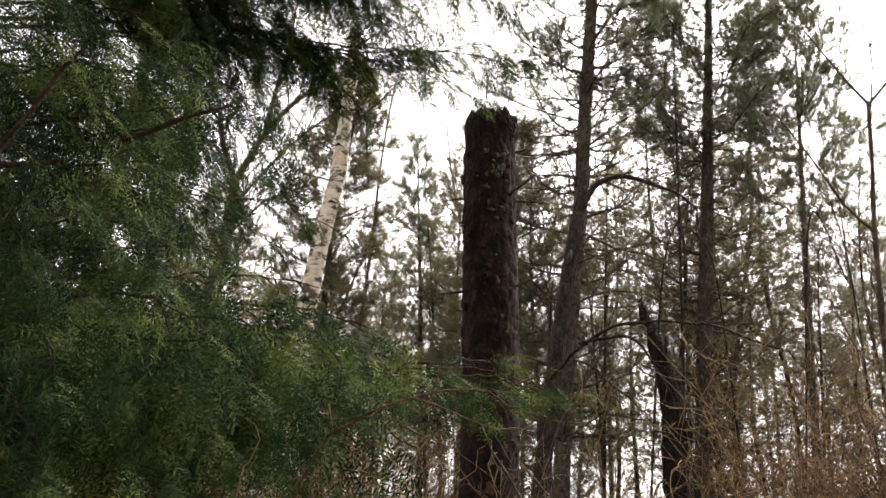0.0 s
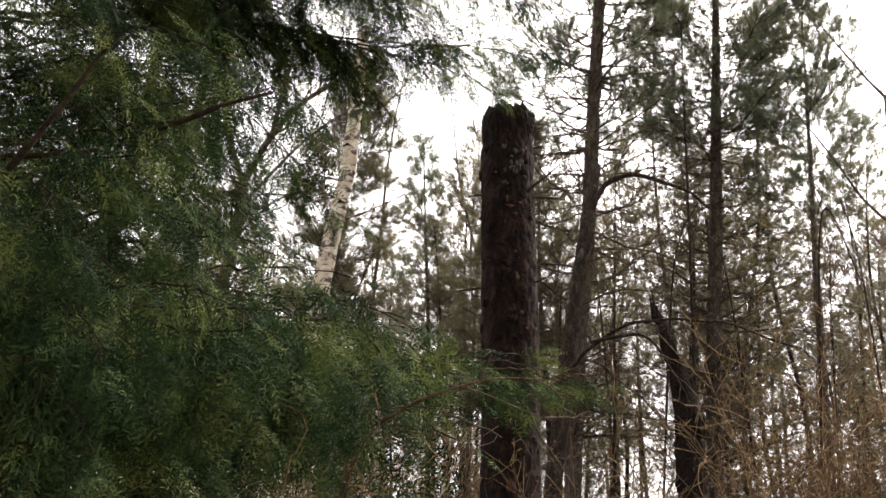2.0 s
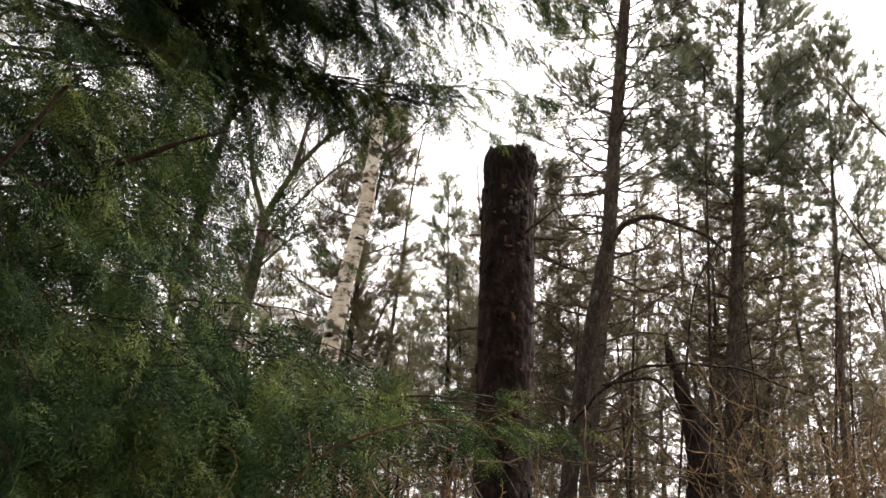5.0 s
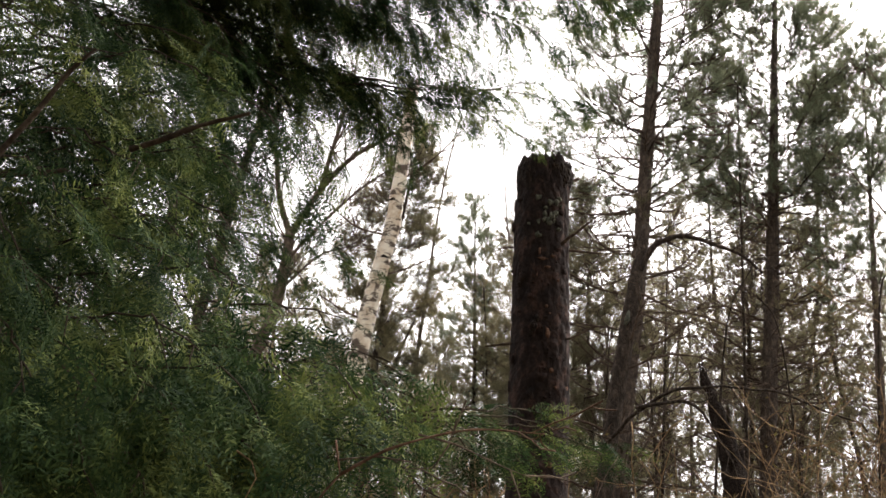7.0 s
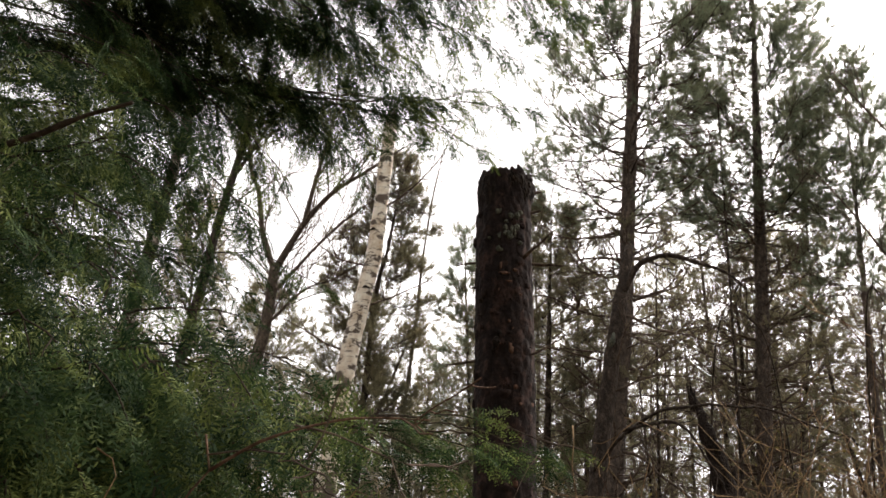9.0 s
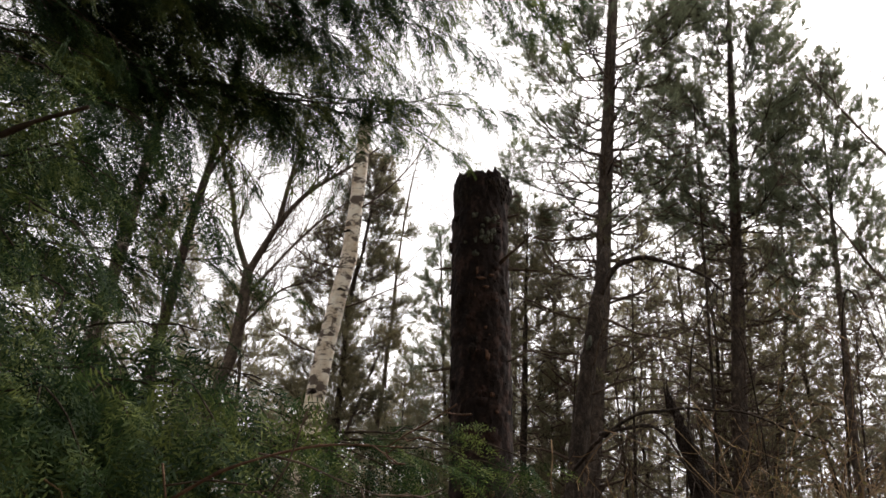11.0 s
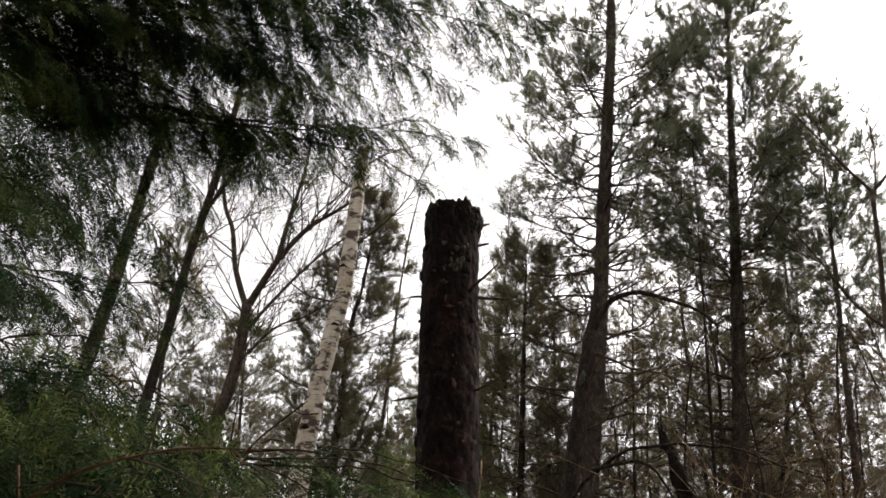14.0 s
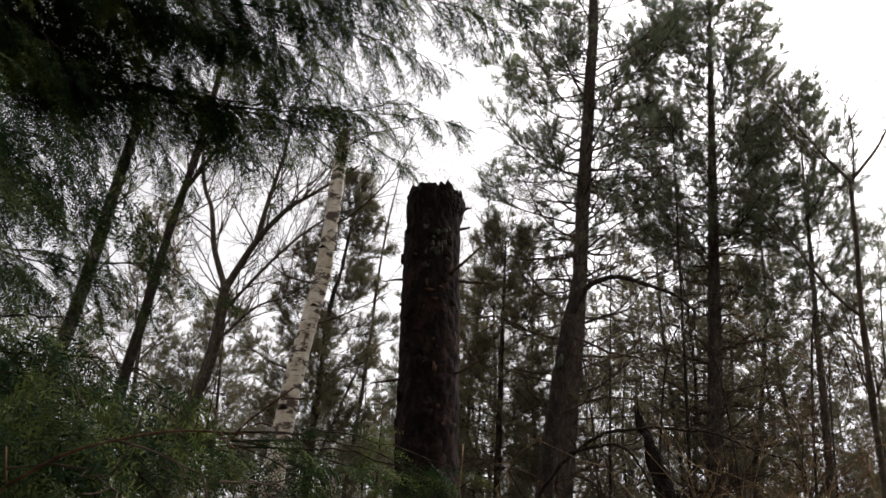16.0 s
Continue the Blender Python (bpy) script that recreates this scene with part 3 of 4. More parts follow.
# ---- the leaning trunk with the arching bough ----
def arched_tree():
    rng = np.random.default_rng(21)
    e = thing("leaning_tree", gz(0.42, 10.2), "leaning brown trunk with one long arching bough", "tree")
    g = Geo()
    tube(g, smooth_line([gz(0.42, 10.2), (0.63, 10.2, 1.77), (0.72, 10.2, 2.43), (0.84, 10.2, 3.36), (0.98, 10.2, 4.24), (1.1, 10.25, 4.92), (1.17, 10.3, 5.3)], 0.07),
         np.interp(np.linspace(0, 1, len(smooth_line([gz(0.42, 10.2), (0.63, 10.2, 1.77), (0.72, 10.2, 2.43), (0.84, 10.2, 3.36), (0.98, 10.2, 4.24), (1.1, 10.25, 4.92), (1.17, 10.3, 5.3)], 0.07))), (0, 0.5, 0.85, 1), (0.1, 0.083, 0.078, 0.045)), 20, 0.012, 8)
    part("trunk", g, M_PINE, e)
    g = Geo()
    arch = smooth_line([(1.08, 10.2, 4.75), (1.22, 10.15, 5.0), (1.38, 10.1, 5.08), (1.57, 10.1, 5.11), (1.87, 10.1, 5.01), (2.12, 10.1, 4.9), (2.3, 10.1, 4.72)], 0.06)
    tube(g, arch, np.linspace(0.036, 0.010, len(arch)), 8, 0.007, 14)
    for _ in range(16):
        p, d = along(arch, rng.uniform(0.25, 1))
        bare_branch(rng, g, p, beside(rng, d, 0.9), rng.uniform(0.3, 0.8), 0.007, 0.18, -0.02, 5, 1, 3)
    part("arching_bough", g, M_PINE, e)
    for start, way, ln in (((0.66, 10.2, 2.0), (-0.8, -0.2, 0.25), 1.0), ((0.80, 10.2, 3.05), (-1, -0.1, 0.45), 0.9), ((0.93, 10.2, 3.95), (0.5, -0.6, 0.4), 0.8),
                           ((1.0, 10.2, 4.35), (0.8, -0.4, -0.5), 0.9), ((1.02, 10.2, 4.5), (1, -0.2, -0.15), 1.3), ((0.9, 10.2, 3.7), (1, -0.3, 0.2), 1.2)):
        g = Geo()
        bare_branch(rng, g, start, way, ln, 0.016, 0.18, -0.02, 8, 2, 5)
        part("dead_branch", g, M_TWIG, e)
    g = Geo()
    tube(g, [(0.93, 10.10, 4.14), (0.95, 10.095, 4.20), (0.97, 10.10, 4.29)], (0.012, 0.032, 0.008), 9, 0.014, 30)
    part("bark_scar", g, M_LICHEN, e, "pale weathered bare wood")
    # long low boughs that sweep across
    for pts, r in (([(0.74, 10.0, 2.9), (0.99, 9.5, 3.16), (1.4, 9.1, 3.27), (2.06, 9.0, 3.22), (2.4, 9.0, 3.12), (2.9, 9.1, 2.95)], 0.019), ([(1.0, 9.5, 3.17), (1.4, 9.0, 3.14), (1.64, 9.0, 2.85), (1.8, 9.0, 2.5)], 0.018)):
        g = Geo()
        line = smooth_line(pts, 0.07)
        line[2:-1] += np.cumsum(rng.normal(0, 0.006, (len(line) - 3, 3)), 0)
        tube(g, line, np.linspace(r, r * 0.35, len(line)), 6, 0.003, 14)
        for _ in range(12):
            p, d = along(line, rng.uniform(0.1, 1))
            bare_branch(rng, g, p, beside(rng, d, 1.0), rng.uniform(0.2, 0.6), 0.006, 0.18, 0.0, 4, 1, 3)
        part("sweeping_bough", g, M_PINE, e)


arched_tree()


def broken_stub():
    rng = np.random.default_rng(22)
    e = thing("broken_trunk", gz(2.12, 10.2), "dark broken leaning trunk with a jagged splintered top", "tree stump")
    g = Geo()
    line = smooth_line([gz(2.12, 10.2), (2.01, 10.2, 1.9), (1.98, 10.2, 2.51), (1.89, 10.2, 3.08), (1.76, 10.2, 3.49), (1.72, 10.2, 3.62)], 0.06)
    tube(g, line, np.interp(np.linspace(0, 1, len(line)), (0, 0.5, 0.7, 0.85, 1), (0.21, 0.175, 0.125, 0.08, 0.035)), 20, 0.045, 7)
    part("trunk", g, M_ROT, e)
    for k in range(7):
        a = k * 0.9
        g = Geo()
        p = np.array([1.725 + 0.03 * math.cos(a), 10.2 + 0.03 * math.sin(a), 3.54])
        tube(g, [p, p + (-0.02, 0, 0.1), p + (-0.04 + rng.normal(0, 0.01), 0, rng.uniform(0.14, 0.34))], (0.022, 0.014, 0.003), 6, 0.006, 20)
        part("splinter", g, M_ROT, e)
    for k in range(14):  # shreds of bark that stand off the trunk
        p, d = along(line, rng.uniform(0.35, 0.95))
        a = rng.uniform(2.6, 6.8)
        p = p + np.array([math.cos(a), math.sin(a), 0]) * (0.19 - 0.035 * p[2])
        g = Geo()
        tube(g, [p, p + d * 0.09 + (0.02 * math.cos(a), 0.02 * math.sin(a), 0), p + d * rng.uniform(0.16, 0.28) + (0.05 * math.cos(a), 0.05 * math.sin(a), 0)], (0.035, 0.028, 0.005), 6, 0.012, 20)
        part("bark_shred", g, M_ROT, e)
    for way, z in (((-1, -0.3, 0.3), 2.4), ((1, -0.2, 0.5), 2.9), ((-0.8, -0.5, -0.5), 2.0)):
        g = Geo()
        bare_branch(rng, g, (1.93, 10.2, z), way, 0.6, 0.014, 0.2, -0.02, 5, 1, 5)
        part("dead_branch", g, M_TWIG, e)


broken_stub()


# ---- birch and bare broadleaf trees ----
def birch():
    rng = np.random.default_rng(31)
    e = thing("birch_tree", gz(-2.35, 10.5), "leaning white birch with dark scars and a snapped top", "birch tree")
    g = Geo()
    line = smooth_line([gz(-2.35, 10.5), (-2.02, 10.5, 2.3), (-1.88, 10.5, 3.73), (-1.81, 10.5, 4.28), (-1.71, 10.5, 4.85), (-1.61, 10.5, 5.45), (-1.55, 10.5, 6.43), (-1.51, 10.5, 7.12)], 0.05)
    tube(g, line, np.interp(np.linspace(0, 1, len(line)), (0, 0.5, 1), (0.14, 0.108, 0.07)), 20, 0.011, 8)
    part("trunk", g, M_BIRCH, e)
    for k, (a, z) in enumerate(((4.6, 3.74), (5.0, 4.9), (4.3, 5.6), (4.9, 6.6))):
        i = int(np.searchsorted(line[:, 2], z))
        c, rr = line[i], np.interp(i / len(line), (0, 0.5, 1), (0.14, 0.108, 0.07))
        g = Geo()
        p = c + rr * 0.9 * np.array([math.cos(a), math.sin(a), 0])
        tube(g, [p - (0.05, 0, 0.01), p + (0, -0.012, 0.008), p + (0.055, 0.005, -0.012)], (0.006, 0.034 if k == 0 else 0.018, 0.006), 7, 0.006, 20)
        part("branch_scar", g, M_ROT, e, "black healed knot")
    for k in range(5):
        g = Geo()
        a = k * 1.3
        p = np.array([-1.51 + 0.04 * math.cos(a), 10.5 + 0.04 * math.sin(a), 7.06])
        tube(g, [p, p + (0.01, 0, 0.08), p + (0.02, 0, rng.uniform(0.1, 0.2))], (0.03, 0.02, 0.004), 6, 0.004, 20)
        part("splinter", g, M_FLAKE, e)
    for z, way, ln in ((5.9, (1, -0.2, 0.55), 1.5), (5.2, (-1, 0.1, 0.25), 1.2), (4.7, (1, 0.1, 0.3), 0.9), (6.6, (-1, -0.3, 0.6), 0.8), (6.9, (1, 0.2, 0.8), 0.9), (4.2, (-1, -0.4, 0.3), 0.8)):
        i = int(np.searchsorted(line[:, 2], z))
        g = Geo()
        bare_branch(rng, g, line[i], way, ln, 0.013, 0.10, 0.02, 9, 2, 5)
        part("branch", g, M_TWIG, e)


birch()


def broadleaf(name, label, limbs, seed, material, group="", twig_len=0.9, twigs=10, category="bare tree"):
    """limbs: (points, radius at start, radius at end); the first is the trunk."""
    rng = np.random.default_rng(seed)
    e = thing(name, limbs[0][0][0], label, category, group)
    for k, (pts, r0, r1) in enumerate(limbs):
        g = Geo()
        line = smooth_line(pts, 0.08)
        tube(g, line, np.linspace(r0, r1, len(line)), 14 if k == 0 else 8, 0.006 if k == 0 else 0.002, 9)
        part("trunk" if k == 0 else "limb", g, material, e)
        count = twigs if k else twigs // 2
        for _ in range(count):
            s = rng.uniform(0.45 if k == 0 else 0.1, 1.0)
            p, d = along(line, s)
            g = Geo()
            rr = r0 + (r1 - r0) * s
            bare_branch(rng, g, p, unit(beside(rng, d, rng.uniform(0.5, 1.0)) + (0, 0, 0.25)), twig_len * rng.uniform(0.4, 1.2), min(0.012, max(0.003, rr * 0.4)), 0.12, 0.03, 7, 2, 4)
            part("branch", g, M_TWIG, e)
    return e


broadleaf("forked_tree", "bare forked tree with upswept grey-brown limbs", [
    ([gz(-4.3, 12.4), (-3.95, 12.4, 2.6), (-3.67, 12.4, 4.22), (-3.5, 12.4, 4.8), (-3.42, 12.4, 5.33), (-3.39, 12.4, 6.0)], 0.115, 0.07),
    ([(-3.39, 12.4, 5.95), (-3.61, 12.4, 6.53), (-3.73, 12.4, 7.13), (-3.92, 12.4, 7.66), (-4.05, 12.3, 9.0)], 0.045, 0.012),
    ([(-3.39, 12.4, 5.95), (-3.23, 12.4, 6.28), (-3.01, 12.4, 6.69), (-2.66, 12.4, 7.11), (-2.29, 12.4, 7.36), (-1.7, 12.3, 7.7)], 0.055, 0.012),
    ([(-3.05, 12.4, 6.6), (-2.95, 12.4, 7.2), (-2.8, 12.5, 8.2), (-2.75, 12.5, 9.0)], 0.04, 0.008),
    ([(-3.42, 12.4, 5.2), (-2.9, 12.2, 5.6), (-2.5, 12.1, 5.7), (-2.1, 12.0, 5.9)], 0.022, 0.006),
    ([(-3.4, 12.4, 5.6), (-2.7, 12.2, 6.3), (-2.1, 12.0, 6.7), (-1.5, 11.9, 6.9)], 0.026, 0.006)], 41, M_ALDER, twig_len=1.4, twigs=26)
broadleaf("leaning_tree", "bare leaning tree with rough dark trunk", [
    ([gz(-4.5, 11.0), (-4.1, 11.0, 2.6), (-3.92, 11.0, 4.3), (-3.81, 11.0, 5.05), (-3.7, 11.0, 5.91), (-3.63, 11.0, 6.35), (-3.49, 11.0, 7.13), (-3.3, 11.0, 8.6)], 0.095, 0.035),
    ([(-3.6, 11.0, 6.6), (-3.2, 10.9, 7.2), (-2.9, 10.9, 8.1)], 0.03, 0.006)], 42, M_PINE, twig_len=1.2, twigs=40)
broadleaf("leaning_tree", "grey bare trunk with pale lichen blotches", [
    ([gz(-4.1, 9.0), (-3.8, 9.0, 2.4), (-3.7, 9.0, 3.43), (-3.68, 9.0, 3.86), (-3.6, 9.0, 4.3), (-3.5, 9.0, 5.0), (-3.3, 9.0, 6.6)], 0.105, 0.05)], 43, M_BLOTCH, twig_len=1.0, twigs=26)
broadleaf("thin_tree", "thin bare leaning sapling beside the birch", [
    ([gz(-2.2, 14.0), (-1.95, 14.0, 3.4), (-1.84, 14.0, 4.47), (-1.73, 14.0, 5.68), (-1.67, 14.0, 6.67), (-1.56, 14.0, 7.69), (-1.4, 14.0, 8.6)], 0.05, 0.008),
    ([(-2.5, 13.6, 3.2), (-2.1, 13.6, 4.4), (-1.7, 13.7, 5.6), (-1.62, 13.7, 6.2)], 0.03, 0.006)], 44, M_ALDER, twig_len=0.7, twigs=12)
broadleaf("sapling", "bare grey sapling forking into thin twigs", [
    ([gz(2.6, 6.0), (2.57, 6.0, 2.22), (2.57, 6.0, 2.70), (2.58, 6.0, 3.15), (2.61, 6.0, 3.63), (2.63, 6.0, 4.02)], 0.026, 0.013),
    ([(2.63, 6.0, 4.0), (2.53, 6.0, 4.13), (2.45, 6.0, 4.25), (2.31, 6.0, 4.47), (2.22, 6.0, 4.62)], 0.010, 0.003),
    ([(2.63, 6.0, 4.0), (2.78, 6.0, 4.18), (2.88, 6.0, 4.34), (3.0, 6.0, 4.6)], 0.010, 0.003),
    ([(2.64, 6.0, 3.98), (2.68, 6.0, 4.3), (2.66, 6.0, 4.6)], 0.007, 0.002),
    ([(2.58, 6.0, 3.15), (2.42, 6.0, 3.32), (2.25, 6.0, 3.62), (2.02, 6.0, 3.98)], 0.010, 0.003)], 45, M_ALDER, twig_len=0.35, twigs=6)
broadleaf("thin_tree", "slender birch sapling with a haze of fine bare twigs", [
    ([gz(-0.45, 14.6), (-0.4, 14.6, 3.0), (-0.3, 14.6, 5.5), (-0.15, 14.6, 7.2), (-0.05, 14.6, 8.9)], 0.045, 0.006),
    ([(-0.3, 14.6, 5.5), (-0.6, 14.5, 6.8), (-0.75, 14.5, 8.3)], 0.02, 0.004), ([(-0.25, 14.6, 6.2), (0.1, 14.6, 7.4), (0.35, 14.6, 8.6)], 0.018, 0.004)], 46, M_ALDER, twig_len=1.1, twigs=34)
for k, (x, y, h, lean) in enumerate(((2.37, 12.0, 8.0, 0.02), (3.2, 14.5, 7.0, -0.02), (1.55, 13.4, 6.8, 0.03), (5.2, 11.5, 6.6, -0.03), (-0.35, 15.5, 6.6, 0.04), (5.9, 13.5, 7.5, 0.02), (1.9, 11.2, 5.2, 0.10), (2.9, 11.6, 5.0, -0.08), (3.6, 10.8, 4.6, 0.06), (4.4, 11.6, 5.4, -0.05), (1.45, 12.6, 5.6, -0.06),
                                       (3.1, 9.6, 3.8, 0.10), (0.75, 12.0, 4.8, 0.05), (5.0, 10.2, 4.4, -0.1))):
    broadleaf("thin_tree", "thin dark bare stem among the pines", [
        ([gz(x - lean * 2, y), (x, y, 2.5), (x + lean * 2, y, 4.5), (x + lean * 5, y, h)], 0.032 if k < 6 else 0.02, 0.006)], 50 + k, M_PINE, "thin stems among the pines", 0.85, 28 if k < 6 else 42)


# ---- woods behind: a few trees, set many times ----
def woods():
    rng = np.random.default_rng(61)
    protos = []
    for k in range(4):
        h = 6.5 + k * 0.9
        protos.append(pine("distant_pine", "distant pine with sparse dull green needles", [(0, 0, -0.3), (0.09, 0.03, h * 0.2), (0.16, 0.02, h * 0.42), (0.02 - 0.05 * k, 0.08, h * 0.7), (0.12, 0, h)], (0.05, 0.04, 0.026, 0.006),
                           (h * (0.22 + 0.07 * k), h, 58), (0.8, h * 0.75, 38), (1.05, 1.0, 0.2), 70 + k, "distant woods", 1.5, 1.0, False))
    spots = [(-9.5, 18), (-7.4, 16.2), (-6.3, 18.5), (-5.4, 16.0), (-4.9, 20), (-3.4, 19), (-3.0, 22), (-0.35, 18.2), (0.35, 20.5), (11.5, 17.0), (-11.0, 17.0), (2.9, 16.4), (3.7, 18.5), (4.6, 15.4), (5.1, 18.6), (6.2, 16.8),
             (7.2, 15.2), (7.9, 18.5), (9.0, 16.5), (10.2, 20), (6.8, 21), (4.2, 22.5), (2.3, 23), (-1.8, 24), (-4.4, 25), (-7.6, 23), (-10.8, 22)]
    for j in range(32):
        spots.append((rng.uniform(0.6, 13), rng.uniform(13.6, 24)))
    spots += [(-1.9, 16.2), (-0.7, 17.0), (-1.2, 19.2), (0.0, 16.4), (-2.4, 20.5), (-5.3, 16.4), (-6.9, 14.4), (-8.3, 15.5), (-4.2, 17.3), (-2.6, 18), (-6.0, 21), (-9.0, 20), (-2.85, 15.2), (-2.6, 14.4), (-3.6, 15.6)]
    for j in range(9):  # low young growth under the open sky
        y = rng.uniform(14.5, 24)
        spots.append((0.9 + y * rng.uniform(-0.40, -0.1), y))
    for j in range(3):  # thicket behind the tall pines
        spots.append((rng.uniform(0.8, 11), rng.uniform(13.8, 19)))
    back = len(spots)
    for j in range(40):  # unseen trees added behind and beside the viewer to block sky light
        a = math.pi * (0.97 + 1.1 * (j + rng.uniform(0, 1)) / 40)
        r = rng.uniform(2.6, 8.5)
        spots.append((r * 1.25 * math.cos(a) + 0.6, r * math.sin(a) - 1.6))
    close = len(spots)
    light = [pine("distant_pine", "far pine in the woods, thin and dull green", [(0, 0, -0.3), (0.05, 0, 3), (-0.1, 0.05, 5.5), (0.1, 0, 8)], (0.07, 0.06, 0.04, 0.008),
                  (2.4 + 0.5 * k, 8, 40), (0.8, 4, 8), (1.1, 1.0, 0.2), 76 + k, "distant woods", 0.35, 0.9, False) for k in range(2)]
    for j in range(60):
        spots.append((rng.uniform(-24, 26), rng.uniform(24, 44)))
    for k, (x, y) in enumerate(spots):
        m = Matrix.LocRotScale((x, y, ground_height(x, y)), Euler((rng.normal(0, 0.03), rng.normal(0, 0.03), rng.uniform(0, 6.28))), None)
        s = rng.uniform(0.8, 1.15) * (1.25 if back <= k < close else 1.0 if x > -1 else 0.85)
        if y > 10 and -0.42 < (x - 0.9) / y < -0.12:  # low young growth where the wood opens to the sky
            s = min(s, (1.6 + 0.285 * y) / (6.5 + 0.9 * (k % 4)))
        o, first = (protos[k % 4], k < 4) if k < close else (light[(k - close) % 2], k - close < 2)
        o = o if first else copy_thing(o, m)
        o.matrix_basis = m @ Matrix.Diagonal((s, s, s, 1))


woods()


# ---- undergrowth ----
def shrub(name, label, seed, stems, height, spread, material, leaves, group):
    rng = np.random.default_rng(seed)
    e = thing(name, (0, 0, 0), label, "shrub", group)
    g, lf = Geo(), []
    for k in range(stems):
        a, lean = rng.uniform(0, 6.283), rng.uniform(0.05, 0.7)
        p = (rng.normal(0, spread * 0.35), rng.normal(0, spread * 0.35), -0.05)
        ln = height * rng.uniform(0.55, 1.1)
        n = 9
        line = grow_line(rng, p, (math.cos(a) * lean, math.sin(a) * lean, 1), ln, n, 0.13, -0.06 if k % 2 == 0 else 0.0)
        r = rng.uniform(0.003, 0.008)
        tube(g, line, np.linspace(r, r * 0.3, n), 3)
        for _ in range(12):
            q, d = along(line, rng.uniform(0.3, 1.0))
            tw = grow_line(rng, q, beside(rng, d, rng.uniform(0.4, 1.1)), rng.uniform(0.15, 0.55), 4, 0.16, 0.02)
            tube(g, tw, np.linspace(r * 0.55, 0.0018, 4), 3)
            for _ in range(2):
                q2, d2 = along(tw, rng.uniform(0.3, 1.0))
                t2 = grow_line(rng, q2, beside(rng, d2, 0.8), rng.uniform(0.08, 0.25), 3, 0.18, 0.0)
                tube(g, t2, (0.0024, 0.002, 0.0014), 3)
                for _ in range(leaves):
                    q3, d3 = along(t2, rng.uniform(0.1, 1.0))
                    lf.append((q3, beside(rng, d3, 1.0)))
    tagged(part("stem_tangle", g, material, e), kind="stuff")
    if lf:
        g = Geo()
        leaf = (np.array([(0, 0, 0), (0.011, -0.006, 0.001), (0.012, 0.006, 0.001), (0.026, 0, -0.003)]), np.array([(0, 1, 2), (1, 3, 2)]))
        spread_copies(g, leaf, [x[0] for x in lf], [x[1] for x in lf], rng.uniform(0, 6.283, len(lf)), rng.uniform(0.6, 1.4, len(lf)))
        tagged(part("leafage", g, M_LEAF, e, smooth=False), kind="stuff")
    return e


def undergrowth():
    rng = np.random.default_rng(80)
    protos = [shrub("bare_shrub", "tangled bare brown shrub with a few withered leaves", 81, 30, 2.1, 0.9, M_OCHRE, 1, "undergrowth shrubs"),
              shrub("bare_shrub", "tangled bare brown shrub with fine twigs", 82, 34, 1.9, 1.1, M_TWIG, 1, "undergrowth shrubs"),
              shrub("bare_shrub", "tall thin bare stems with yellowing leaves", 83, 18, 2.6, 0.8, M_OCHRE, 2, "undergrowth shrubs"),
              shrub("bare_shrub", "arching thorny reddish stems in a thicket", 84, 26, 2.0, 1.0, M_RED, 1, "undergrowth shrubs")]
    spots = [(1.3, 6.4), (2.1, 6.9), (4.2, 7.6), (2.9, 7.5), (1.7, 8.2), (3.7, 8.4), (2.5, 8.9), (0.2, 8.6), (-0.7, 8.0), (-1.6, 8.6), (-2.6, 9.2), (-3.6, 10.2), (4.6, 9.3), (3.4, 10.0), (5.8, 9.0), (0.3, 10.9),
             (-1.1, 10.2), (2.6, 11.0), (4.3, 11.0), (5.5, 10.5), (6.2, 9.8), (-0.4, 12.4), (-2.0, 11.8), (3.4, 12.2), (5.0, 12.6), (6.5, 12.0), (-0.5, 6.6), (1.75, 5.6), (2.7, 6.3), (3.3, 6.9), (-0.9, 5.5), (-0.3, 6.1), (-1.4, 6.3), (-0.6, 7.2), (-1.9, 7.5), (0.0, 7.4), (-2.4, 6.6), (-1.0, 9.2), (-0.3, 9.8), (-1.7, 10.0), (-0.6, 11.0), (-1.2, 4.7), (-1.9, 5.3), (-2.7, 5.2), (-1.6, 6.0), (-3.1, 6.4), (-3.5, 8.0), (-2.2, 8.2), (-0.6, 4.5), (-4.2, 7.0), (-2.4, 7.3)]
    for k in range(20):
        spots.append((rng.uniform(0.9, 6.5), rng.uniform(7.5, 12.5)))
    for k in range(7):
        y = rng.uniform(4.6, 7.5)
        spots.append((rng.uniform(-0.62, -0.1) * y, y))
    for k in range(32):
        spots.append((rng.uniform(-9, 10), rng.uniform(12.5, 20)))
    for k, (x, y) in enumerate(spots):
        s = rng.uniform(0.8, 1.1) * (1.05 if x < 0.2 and y < 7.5 else 0.9 if y < 8 else 1.4 if x > 2.4 and y < 13 else 1.0 if y < 11.5 else 1.25)
        m = Matrix.LocRotScale((x, y, ground_height(x, y)), Euler((0, 0, rng.uniform(0, 6.28))), None)
        o = protos[k % 4]
        o = copy_thing(o, m) if k >= 4 else o
        o.matrix_basis = m @ Matrix.Diagonal((s, s, s, 1))


undergrowth()


